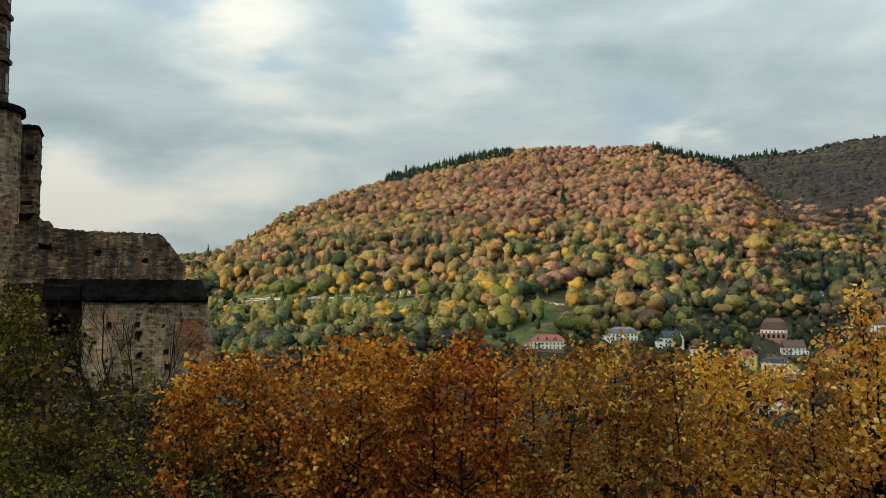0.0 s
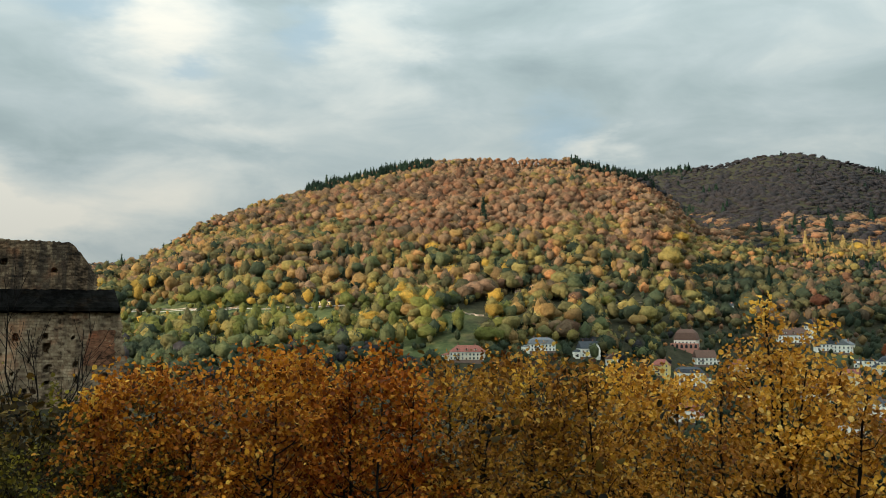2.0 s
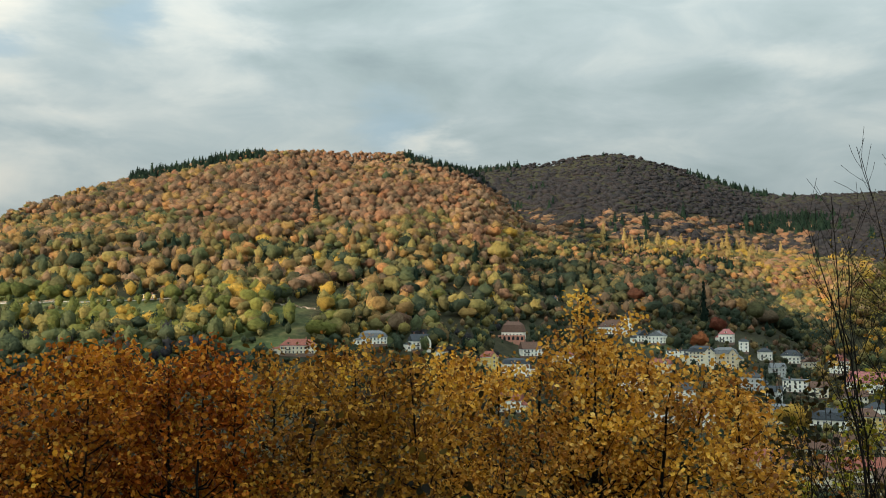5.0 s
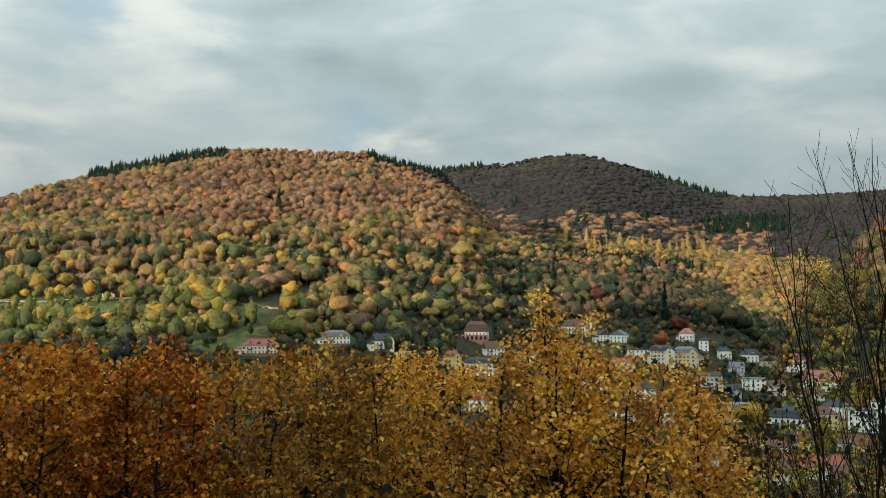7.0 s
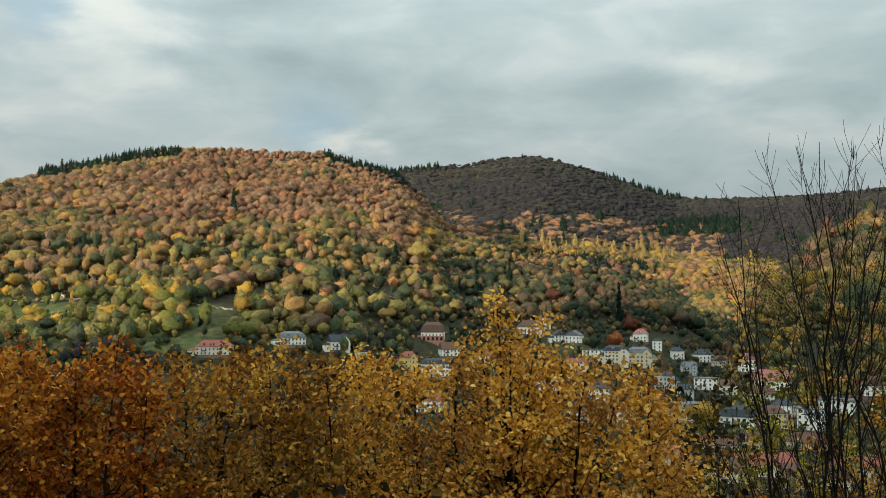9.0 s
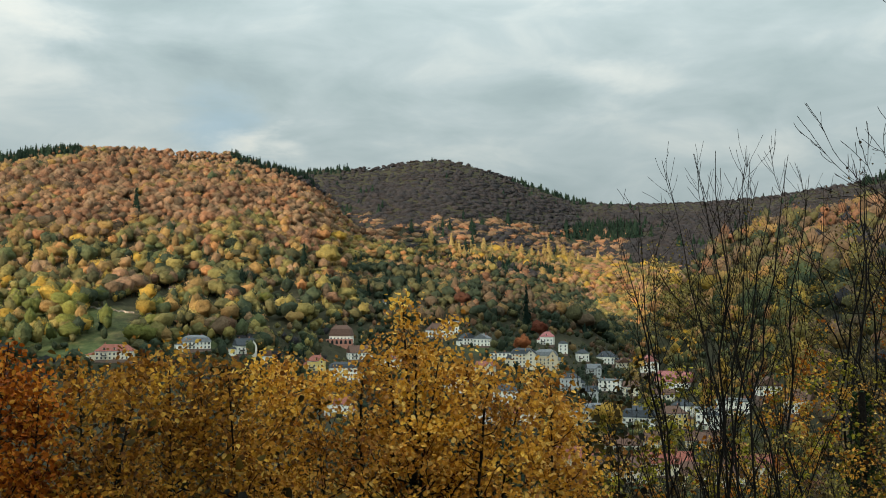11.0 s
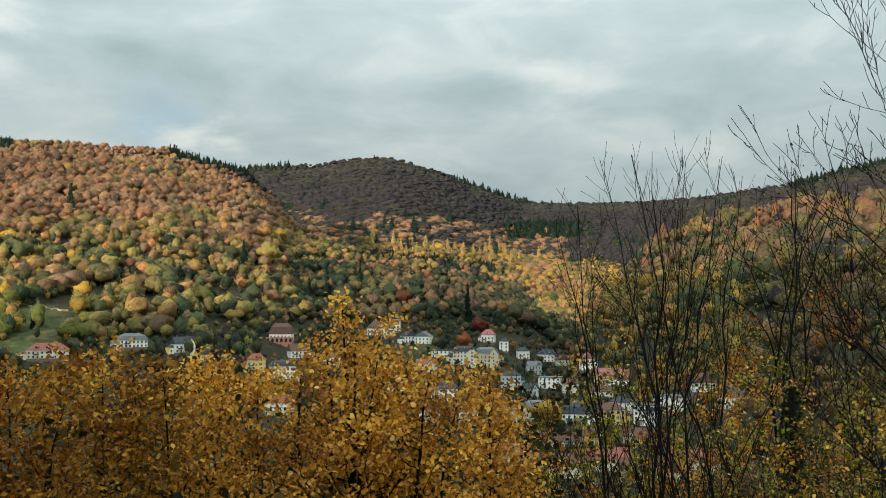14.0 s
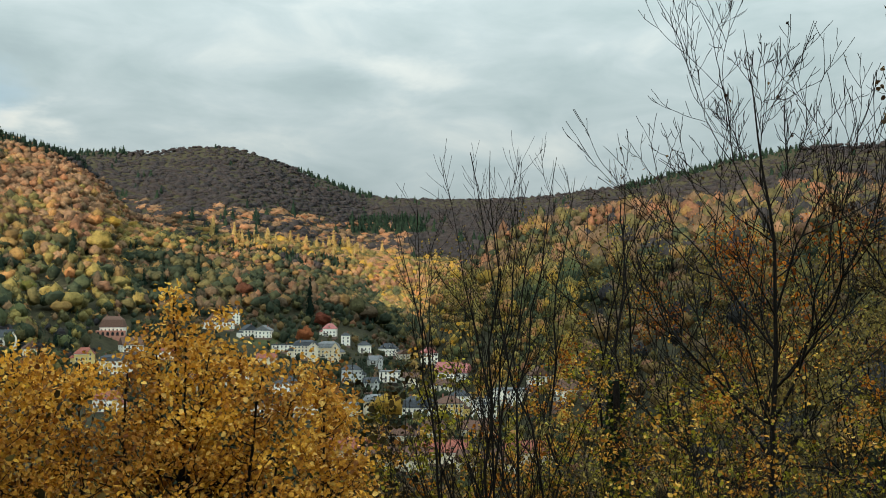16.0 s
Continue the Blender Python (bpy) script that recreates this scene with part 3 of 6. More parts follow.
def build_woods():
    az, d, x, y, z, rng = scatter()
    el = np.degrees(np.arctan2(z - EYE_Z, d))
    n = len(az)
    patch, patch2 = ridged(x, y, 120, 3), ridged(x, y, 45, 7)
    roll = rng.uniform(0, 1, n)
    field = meadow(x, y)
    glade = ridged(x, y, 70, 41)
    keep = ~((field > 0.3) & ((glade < -0.42) | (roll < 0.10)))
    keep &= ~((d < 620) & (d > 380) & (az < 46) & (roll < 0.3))
    keep &= ~((d < 500) & (d > 380) & (az > 31) & (az < 46) & (roll < 0.6))
    keep &= ~((d < 600) & (az > -9) & (az < 14) & (roll < 0.75))
    keep &= ~((d < 380) & (az > 20) & (az < 48) & (roll < 0.3))
    keep &= ~((d < 380) & (az > -9) & (az < 20) & (roll < 0.25))
    keep &= ~((az < -9) & (d < 260))
    keep &= ~((az > -9) & (az < 19) & (el < -5.2))
    keep &= ~((az > -15) & (az < 10) & (el < -4.0) & (d > 300))
    small = np.zeros(n, bool)
    for ga, ge, wa, we in GLADES:
        keep &= ~((((az - ga) / wa) ** 2 + ((el - ge) / we) ** 2 < 1 + 0.5 * glade) & (d > 560) & (roll < (0.86 if we > 0.3 else 0.55)))
    for hx, hy, hr in HOUSE_SPOTS:
        toward = (x * hx + y * hy) / math.hypot(hx, hy)
        side = np.abs(x * hy - y * hx) / math.hypot(hx, hy)
        lane = (side < hr * 0.7 + 2.5) & (toward < math.hypot(hx, hy) + hr) & (toward > math.hypot(hx, hy) - 80)
        keep &= ~(lane & ((toward > math.hypot(hx, hy) - hr * 0.8) | (toward > math.hypot(hx, hy) - 45) & (roll < 0.5)))
        small |= lane
    main = (d < table(MAIN_HILL, az, 2) + 60) & (az < 30) & (d > 600)
    side = (d < table(SIDE_HILL, az, 2) + 80) & (az > 37)
    far = ~main & ~side
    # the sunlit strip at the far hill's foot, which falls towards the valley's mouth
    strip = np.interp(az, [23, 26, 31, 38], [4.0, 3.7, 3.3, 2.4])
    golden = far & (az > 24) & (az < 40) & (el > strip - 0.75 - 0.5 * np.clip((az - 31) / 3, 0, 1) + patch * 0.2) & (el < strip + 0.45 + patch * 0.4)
    spruce_row = far & (az > 24.5) & (az < 33) & (el > strip - 1.25 + patch2 * 0.15) & (el < strip - 0.45 + patch2 * 0.2)
    lowland = far & ~golden & (el < 1.8)
    sp = np.full(n, "olive", dtype="<U8")
    u = roll * 0.8 + 0.1 + patch * 0.30 + patch2 * 0.22

    def mixed(where, *rows):
        """Species by rising share, the last for the rest."""
        sp[where] = np.select([u[where] < top for top, _ in rows[:-1]], [k for _, k in rows[:-1]], rows[-1])

    west = az < 3 + 2 * patch
    hi = main & (el > 5.1 + patch * 0.6 - 0.9 * np.clip((az - 15) / 3, 0, 1))
    mid = main & ~hi & (el > 3.7 + patch * 0.5 - 0.3 * np.clip((az - 15) / 3, 0, 1))
    low = main & ~hi & ~mid
    mixed(hi & ~west, (0.60, "rust"), (0.80, "umber"), (0.91, "ochre"), (1.0, "olive"), "green")
    mixed(hi & west, (0.34, "rust"), (0.66, "umber"), (0.80, "ochre"), (0.98, "olive"), "green")
    mixed(mid & ~west, (0.20, "rust"), (0.30, "umber"), (0.58, "ochre"), (0.94, "olive"), "green")
    mixed(mid & west, (0.20, "rust"), (0.40, "umber"), (0.66, "ochre"), (0.88, "olive"), "green")
    mixed(low, (0.12, "rust"), (0.23, "umber"), (0.40, "ochre"), (0.74, "olive"), (0.77, "yellow"), "green")
    # half-bare dark crowns stand in for shade on the shoulder towards the far hill
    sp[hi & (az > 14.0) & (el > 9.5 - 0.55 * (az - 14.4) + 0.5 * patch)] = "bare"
    mixed(low & west, (0.10, "rust"), (0.22, "umber"), (0.38, "ochre"), (0.68, "olive"), (0.73, "yellow"), "green")
    upper = low & west & (el > 1.6 + patch * 0.5)
    mixed(upper, (0.14, "rust"), (0.30, "umber"), (0.58, "ochre"), (0.80, "olive"), "green")
    sp[low & (rng.uniform(0, 1, n) < 0.06)] = "conifer"
    # dark species and lowered tint put this valley's shade into the trees
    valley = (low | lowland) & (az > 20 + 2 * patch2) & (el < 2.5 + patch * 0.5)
    orch = low & (d < 1050) & (az < 9) & (el < 0.6) & (el > -2.0)
    mixed(low & (az < 14) & (el < -2.0), (0.14, "umber"), (0.30, "bare"), (0.46, "olive"), "green")
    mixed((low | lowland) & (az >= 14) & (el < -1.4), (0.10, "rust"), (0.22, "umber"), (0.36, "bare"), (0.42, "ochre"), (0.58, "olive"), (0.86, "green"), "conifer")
    mixed(orch, (0.05, "rust"), (0.16, "ochre"), (0.44, "olive"), (0.53, "yellow"), (0.80, "lime"), "green")
    sp[orch & (rng.uniform(0, 1, n) < 0.05)] = "conifer"
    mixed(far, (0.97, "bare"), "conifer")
    flank = far & (az < 37) & (el < 5.4 - 0.1 * np.clip(az - 31, 0, 6) + patch) & (roll < 0.55)
    sp[flank] = np.where(roll[flank] < 0.3, "rust", "umber")
    mixed(lowland, (0.14, "rust"), (0.26, "umber"), (0.34, "ochre"), (0.66, "olive"), "green")
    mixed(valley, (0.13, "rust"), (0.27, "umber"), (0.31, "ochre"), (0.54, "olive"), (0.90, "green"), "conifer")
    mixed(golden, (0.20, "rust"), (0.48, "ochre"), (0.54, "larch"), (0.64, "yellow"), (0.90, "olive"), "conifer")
    # brighter species put the sunlight at the valley's mouth into colour
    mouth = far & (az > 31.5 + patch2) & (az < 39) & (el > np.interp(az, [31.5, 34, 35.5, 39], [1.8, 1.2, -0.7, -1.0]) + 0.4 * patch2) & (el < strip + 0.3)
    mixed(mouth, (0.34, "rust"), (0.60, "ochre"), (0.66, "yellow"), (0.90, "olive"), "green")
    larch = golden & (az > 26) & (az < 34) & (el > strip - 0.3) & (rng.uniform(0, 1, n) < 0.35)
    sp[larch] = "larch"
    sp[spruce_row & (rng.uniform(0, 1, n) < 0.6)] = "conifer"
    mixed(side, (0.26, "rust"), (0.48, "umber"), (0.60, "bare"), (0.68, "ochre"), (0.90, "olive"), "green")
    mixed(side & (az < 47 + 2 * patch), (0.16, "rust"), (0.40, "umber"), (0.46, "ochre"), (0.74, "olive"), "green")
    # yellow species and raised tint stand for sunlight on the side hill's foot
    foot = side & (az < 47) & (el < 1.5 + patch) & (d > 380)
    mixed(foot, (0.20, "rust"), (0.44, "ochre"), (0.56, "yellow"), (0.80, "olive"), "green")
    dc = table(MAIN_HILL, az, 2)
    spruce = (az > -3.5) & (az < 4.3) & (np.abs(d - dc) < 70) | (az > 12.7) & (az < 17.8) & (d > dc - 45) & (d < dc + 60)
    fc = table(FAR_HILL, az, 2)
    spruce |= (d > fc - 60) & (((az > 30) & (az < 34.5)) | ((az > 50) & (az < 60)) | ((az > 17) & (az < 20)))
    spruce |= (az > 33) & (az < 38) & (el > 4.3) & (el < 5.2) & far
    sp[spruce & (roll > 0.15)] = "conifer"
    near = d < 380
    sp[near] = np.select([roll[near] < 0.3, roll[near] < 0.5, roll[near] < 0.7, roll[near] < 0.8], ["bare", "umber", "olive", "green"], "ochre")
    slope = near & (az < 20)
    sp[slope] = np.where(roll[slope] < 0.4, "bare", "green")
    cone = (sp == "conifer") | (sp == "larch")
    size = np.select([d < 380, d < 750, d < 1000, d < 1950], [4.2, 6.0, 7.4, 7.9], 14.6) * np.where(d < 1150, rng.uniform(0.6, 1.4, n), rng.uniform(0.75, 1.3, n)) * (1 + 0.25 * patch2)
    town = (az > 15) & (az < 46) & (el < -0.9) & (d > 400) & (d < 1100)
    size = np.where(town, size * 0.62, size)
    orchard = (az > -15) & (az < 0.5) & (el > -1.4) & (el < 0.45) & (d > 700)
    size = np.where(orchard, size * np.where((el > -0.8) & (el < 0.35), 0.58, 0.95), size)
    size = np.where(small, size * 0.72, size)
    size = np.where((d > dc - 120) & main & (~cone), size * 0.72, size)
    size = np.where(d > fc - 150, size * 0.7, size)
    size = np.where(cone, size * 0.85, size)
    squash = np.where(cone, rng.uniform(0.55, 0.9, n), rng.uniform(0.85, 1.3, n))
    squash = np.where((~cone) & (d < 1150) & (rng.uniform(0, 1, n) < 0.3), squash * 1.55, squash)
    size = np.where((d < 1150) & (squash > 1.25), size * 0.72, size)
    size = np.where((d < 1150) & (rng.uniform(0, 1, n) < 0.2), size * 0.65, size)
    squash = np.where((d > 1950) & ~cone, squash * 0.66, np.where((d < 1150) & ~cone, squash * 1.12, squash))
    tint = np.clip(rng.normal(0.5, np.where(d < 1300, 0.27, 0.30), n) + patch * 0.35 - patch2 * 0.15, 0, 1)
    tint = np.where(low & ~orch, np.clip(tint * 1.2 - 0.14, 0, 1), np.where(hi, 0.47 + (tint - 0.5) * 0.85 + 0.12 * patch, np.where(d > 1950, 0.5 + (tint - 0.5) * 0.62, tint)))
    # tints carry light: side hill and valley shaded, foot and mouth lit
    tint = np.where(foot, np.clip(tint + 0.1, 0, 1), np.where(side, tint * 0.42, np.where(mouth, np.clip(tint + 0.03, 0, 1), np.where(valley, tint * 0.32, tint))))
    orchard |= (d > 650) & (d < 1050) & (az < 9) & (el < 0.6)
    # raised tint stands in for sunlight on the lower left slope
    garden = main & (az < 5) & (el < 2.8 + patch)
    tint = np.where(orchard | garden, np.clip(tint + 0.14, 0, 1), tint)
    # near slope and low foot darkened as the shade seen through gaps
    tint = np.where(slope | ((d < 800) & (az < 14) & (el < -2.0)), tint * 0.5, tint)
    size = np.where((d < 800) & (az < 14) & (el < -2.0), size * 0.75, size)
    tmpl = rng.integers(0, 9, n)
    words = {"rust": "rust-red beech woods on the slope", "umber": "brown autumn beech woods on the slope", "ochre": "ochre and orange autumn oak woods", "olive": "olive and yellow-green autumn trees",
             "green": "dark green trees and hedges on the slope", "yellow": "bright yellow autumn trees", "lime": "fresh yellow-green trees and orchards", "bare": "half-bare woods coloured dark for the shaded far hill",
             "larch": "golden pointed larches in the valley", "conifer": "dark green spruces along the hilltop"}
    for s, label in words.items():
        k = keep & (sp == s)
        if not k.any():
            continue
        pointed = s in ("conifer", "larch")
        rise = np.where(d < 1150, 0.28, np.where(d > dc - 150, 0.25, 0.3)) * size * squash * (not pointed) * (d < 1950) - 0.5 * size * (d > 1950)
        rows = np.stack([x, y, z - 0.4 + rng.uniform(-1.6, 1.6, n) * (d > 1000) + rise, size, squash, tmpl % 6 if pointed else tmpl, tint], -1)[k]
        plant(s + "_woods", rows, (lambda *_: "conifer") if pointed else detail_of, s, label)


# ---- parts and things ----
def part(name, mesh, mat, parent, label="", m=None):
    """One mesh object under a thing. mesh: a bmesh, or a mesh that is shared."""
    if isinstance(mesh, bmesh.types.BMesh):
        me = bpy.data.meshes.new(name)
        mesh.to_mesh(me)
        mesh.free()
    else:
        me = mesh
    if mat is not None and not me.materials:
        me.materials.append(mat)
    ob = new(name, me)
    ob.parent = parent
    if m is not None:
        ob.matrix_local = m
    return tagged(ob, label)


def thing(name, m, label, category, group=""):
    ob = new(name)
    ob.matrix_world = m
    return tagged(ob, label, category, group)


def box(bm, x0, x1, y0, y1, z0, z1, bevel=0.0):
    v = [bm.verts.new((x, y, z)) for x in (x0, x1) for y in (y0, y1) for z in (z0, z1)]
    f = [bm.faces.new([v[i] for i in q]) for q in ((0, 1, 3, 2), (4, 6, 7, 5), (0, 4, 5, 1), (2, 3, 7, 6), (0, 2, 6, 4), (1, 5, 7, 3))]
    if bevel:
        bmesh.ops.bevel(bm, geom=list({e for q in f for e in q.edges}), offset=bevel, segments=1, affect="EDGES")
    return bm


def solid(rings):
    """A closed form through rings of equal count, capped at both ends."""
    bm = bmesh.new()
    rows = [[bm.verts.new(p) for p in r] for r in rings]
    n = len(rows[0])
    for a, b in zip(rows, rows[1:]):
        for i in range(n):
            bm.faces.new((a[i], a[(i + 1) % n], b[(i + 1) % n], b[i]))
    bm.faces.new(rows[0][::-1])
    bm.faces.new(rows[-1])
    bmesh.ops.recalc_face_normals(bm, faces=bm.faces)
    return bm


def tubes(lines, sides):
    """Tapered tubes along polylines of (points, radii), as arrays of vertices and faces."""
    V, F, n = [], [], 0
    ring = np.arange(sides) * 2 * math.pi / sides
    cs, sn = np.cos(ring), np.sin(ring)
    for P, r in lines:
        t = np.gradient(P, axis=0)
        t /= np.linalg.norm(t, axis=1, keepdims=True) + 1e-9
        ref = np.where(np.abs(t[:, 2:3]) > 0.9, [[1.0, 0, 0]], [[0, 0, 1.0]])
        a = np.cross(t, ref)
        a /= np.linalg.norm(a, axis=1, keepdims=True) + 1e-9
        b = np.cross(t, a)
        v = P[:, None] + r[:, None, None] * (a[:, None] * cs[None, :, None] + b[:, None] * sn[None, :, None])
        m = len(P)
        i = np.arange(m * sides).reshape(m, sides) + n
        j = np.roll(i, -1, 1)
        F.append(np.stack([i[:-1], j[:-1], j[1:], i[1:]], -1).reshape(-1, 4))
        V.append(v.reshape(-1, 3))
        n += m * sides
    return np.concatenate(V), np.concatenate(F)


def mesh_of(name, V, F, mat, smooth=True):
    me = bpy.data.meshes.new(name)
    k = F.shape[1]
    me.vertices.add(len(V)), me.loops.add(F.size), me.polygons.add(len(F))
    me.vertices.foreach_set("co", np.asarray(V, np.float32).ravel())
    me.loops.foreach_set("vertex_index", F.astype(np.int32).ravel())
    me.polygons.foreach_set("loop_start", np.arange(0, F.size, k, dtype=np.int32))
    me.update(calc_edges=True)
    if smooth:
        me.polygons.foreach_set("use_smooth", np.ones(len(F), bool))
    me.materials.append(mat)
    return me


# ---- town ----
PLASTER = {k: plaster_material(k + "_plaster", c) for k, c in {"white": (0.93, 0.875, 0.76), "cream": (0.74, 0.65, 0.48), "ochre": (0.66, 0.54, 0.36), "grey": (0.50, 0.50, 0.48), "sandstone": (0.44, 0.20, 0.14), "yellow": (0.70, 0.52, 0.18)}.items()}
TILES = {k: tile_material(k + "_roof", c) for k, c in {"red": (0.30, 0.10, 0.07), "brown": (0.14, 0.075, 0.052), "slate": (0.055, 0.061, 0.070), "pink": (0.42, 0.15, 0.14), "pale": (0.17, 0.175, 0.18)}.items()}
MAT_FRAME = plain_material("white_window_frame", (0.72, 0.72, 0.68), 0.5)
MAT_DOOR = plain_material("brown_door_paint", (0.12, 0.06, 0.03), 0.5)
MAT_RAIL = plain_material("dark_balcony_rail", (0.10, 0.075, 0.055), 0.6)
PLINTH = plain_material("sandstone_plinth", (0.20, 0.13, 0.10), 0.9, scale=2.0)
MAT_CHIMNEY = plain_material("chimney_brick", (0.28, 0.13, 0.09), 0.9, scale=8.0)


def pane_material():
    m, N = material("window_glass")
    n = N.noise(N.add("ShaderNodeTexCoord").outputs["Object"], 1.5, 2.0)
    return finish(m, N, N.ramp(n, [(0.3, (0.010, 0.012, 0.015)), (0.7, (0.035, 0.038, 0.042))]), 0.12, spec=0.35)


MAT_PANE = pane_material()


def ring_mesh(name, w, h, t, deep):
    bm = bmesh.new()
    box(bm, -w / 2, -w / 2 + t, -deep, 0, 0, h)
    box(bm, w / 2 - t, w / 2, -deep, 0, 0, h)
    box(bm, -w / 2 + t, w / 2 - t, -deep, 0, h - t, h)
    box(bm, -w / 2 + t, w / 2 - t, -deep - 0.06, 0, 0, t)
    box(bm, -t / 4, t / 4, -deep * 0.7, 0, t, h - t)
    me = bpy.data.meshes.new(name)
    bm.to_mesh(me)
    bm.free()
    me.materials.append(MAT_FRAME)
    return me


def pane_mesh(name, w, h, t):
    bm = box(bmesh.new(), -w / 2 + t, w / 2 - t, -0.035, -0.005, t, h - t)
    me = bpy.data.meshes.new(name)
    bm.to_mesh(me)
    bm.free()
    me.materials.append(MAT_PANE)
    return me


WIN_FRAME, WIN_PANE = ring_mesh("window_frame", 1.45, 1.95, 0.12, 0.12), pane_mesh("pane", 1.45, 1.95, 0.12)


def roof_rings(kind, w, dp, h, rise):
    o = 0.6
    W, D = w / 2 + o, dp / 2 + o
    eave = [(-W, -D, h), (W, -D, h), (W, D, h), (-W, D, h)]
    lip = [(x, y, h + 0.25) for x, y, _ in eave]

    def top(kx, ky, z):
        return [(-w / 2 * kx, -dp / 2 * ky, z), (w / 2 * kx, -dp / 2 * ky, z), (w / 2 * kx, dp / 2 * ky, z), (-w / 2 * kx, dp / 2 * ky, z)]

    if kind == "gable":
        return [eave, lip, top(1.04, 0.02, h + rise)]
    if kind == "front":
        return [eave, lip, top(0.02, 1.04, h + rise)]
    if kind == "hip":
        return [eave, lip, top(max(0.05, 1 - dp / w * 0.8), 0.02, h + rise)]
    if kind == "mansard":
        return [eave, lip, top(0.86, 0.82, h + rise * 0.68), top(0.55, 0.25, h + rise)]
    return [eave, [(x, y, h + 0.5) for x, y, _ in eave]]


def house(name, az, el, w, dp, h, kind, rise, wall, roof, turn=0.0, label="", dormers=0, gable=False, group="houses of the town", arcade=False, lo=430.0):
    if group == "houses of the town":
        w, dp, h, rise = w * 1.12, dp * 1.1, h * 1.06, rise * 1.06
    gable = gable or (kind in ("hip", "mansard", "gable") and 10 < w < 19 and not arcade and int(az * 10) % 3 == 0)
    at = ground_at(az, el, lo)
    HOUSE_SPOTS.append((at.x, at.y, w * 0.75))
    root = thing(name, Matrix.Translation(at) @ pose(0, 0, 0, 0, 0, -az + turn), label, "house", group)
    front = -dp / 2
    bm = solid([[(-w / 2, front, -6), (w / 2, front, -6), (w / 2, -front, -6), (-w / 2, -front, -6)], [(-w / 2, front, h), (w / 2, front, h), (w / 2, -front, h), (-w / 2, -front, h)]])
    if kind in ("gable", "front"):
        bm.free()
        ridge = h + rise - 0.35
        if kind == "gable":
            prof = [(front, -6), (front, h), (0, ridge), (-front, h), (-front, -6)]
            bm = solid([[(-w / 2, y, z) for y, z in prof], [(w / 2, y, z) for y, z in prof]])
        else:
            prof = [(-w / 2, -6), (-w / 2, h), (0, ridge), (w / 2, h), (w / 2, -6)]
            bm = solid([[(x, front, z) for x, z in prof], [(x, -front, z) for x, z in prof]])
    part("wall", bm, PLASTER[wall], root)
    rf = part("roof", solid(roof_rings(kind, w, dp, h, rise)), TILES[roof], root)
    storeys, cols = max(1, int(h / 3.0)), max(2, int(w / 3.0))
    for name_, z0, z1, out_ in (("plinth", -6, 0.7, 0.12), ("cornice", h - 0.45, h - 0.02, 0.28)) + ((("string_course", 3.35, 3.6, 0.14),) if storeys > 1 else ()):
        q = [(sx * (w / 2 + out_), sy * (dp / 2 + out_)) for sx, sy in ((-1, -1), (1, -1), (1, 1), (-1, 1))]
        part(name_, solid([[(x, y, z0) for x, y in q], [(x, y, z1) for x, y in q]]), PLINTH if name_ == "plinth" else MAT_FRAME, root)
    if storeys > 1 and w >= 11 and not arcade and kind != "front":
        x = -w * 0.26
        bal = part("balcony", box(bmesh.new(), x - 1.9, x + 1.9, front - 1.5, front - 0.15, 3.05, 3.3, 0.04), MAT_FRAME, root)
        part("railing", box(box(box(bmesh.new(), x - 1.9, x + 1.9, front - 1.5, front - 1.42, 3.3, 4.25), x - 1.9, x - 1.82, front - 1.42, front - 0.15, 3.3, 4.25), x + 1.82, x + 1.9, front - 1.42, front - 0.15, 3.3, 4.25), MAT_RAIL, bal)
    for face in (0, 1, 2):
        n = cols if face == 0 else max(1, int(dp / 4.2))
        span = w if face == 0 else dp
        for s in range(storeys):
            for k in range(n):
                u, z = -span / 2 + span * (k + 0.5) / n, s * 3.1 + 0.9
                m = pose(u, front, z) if face == 0 else pose((1 if face == 1 else -1) * w / 2, u, z, 0, 0, 90 if face == 1 else -90)
                if face == 0 and s == 0 and k == n // 2:
                    part("door", box(bmesh.new(), u - 0.6, u + 0.6, front - 0.08, front + 0.01, 0, 2.3, 0.03), MAT_DOOR, root)
                    continue
                win = part("window", WIN_FRAME, None, root, m=m)
                part("pane", WIN_PANE, None, win)
    if kind == "front":
        win = part("window", WIN_FRAME, None, root, m=pose(0, front, h + 0.6))
        part("pane", WIN_PANE, None, win)
    if w > 12.5 and h > 6 and not arcade and kind != "flat":
        # a lower wing at one end
        side_ = 1 if int(az * 7) % 2 else -1
        x0, x1 = sorted((side_ * (w / 2 + 0.01), side_ * (w / 2 + w * 0.26)))
        hw, y0, y1 = h * 0.62, front * 0.55, -front * 0.8
        wing = part("wing", box(bmesh.new(), x0, x1, y0, y1, -6, hw), PLASTER[wall], root)
        eave = [(x0, y0 - 0.4), (x1 + 0.4 * side_, y0 - 0.4), (x1 + 0.4 * side_, y1), (x0, y1)] if side_ > 0 else [(x0 - 0.4, y0 - 0.4), (x1, y0 - 0.4), (x1, y1), (x0 - 0.4, y1)]
        inner = x0 if side_ > 0 else x1
        part("wing_roof", solid([[(x, y, hw) for x, y in eave], [(x, y, hw + 0.2) for x, y in eave], [(inner + (x - inner) * 0.35, (y0 + y1) / 2 + (y - (y0 + y1) / 2) * 0.3, hw + h * 0.26) for x, y in eave]]), TILES[roof], wing)
        for z in ((0.9, 3.9) if hw > 6 else (0.9,)):
            part("wing_window", WIN_FRAME, None, wing, m=pose((x0 + x1) / 2, y0, z))
            part("wing_pane", WIN_PANE, None, wing, m=pose((x0 + x1) / 2, y0, z))
    for k in range(1 + (w > 15)):
        x = w * (0.22 - 0.5 * k)
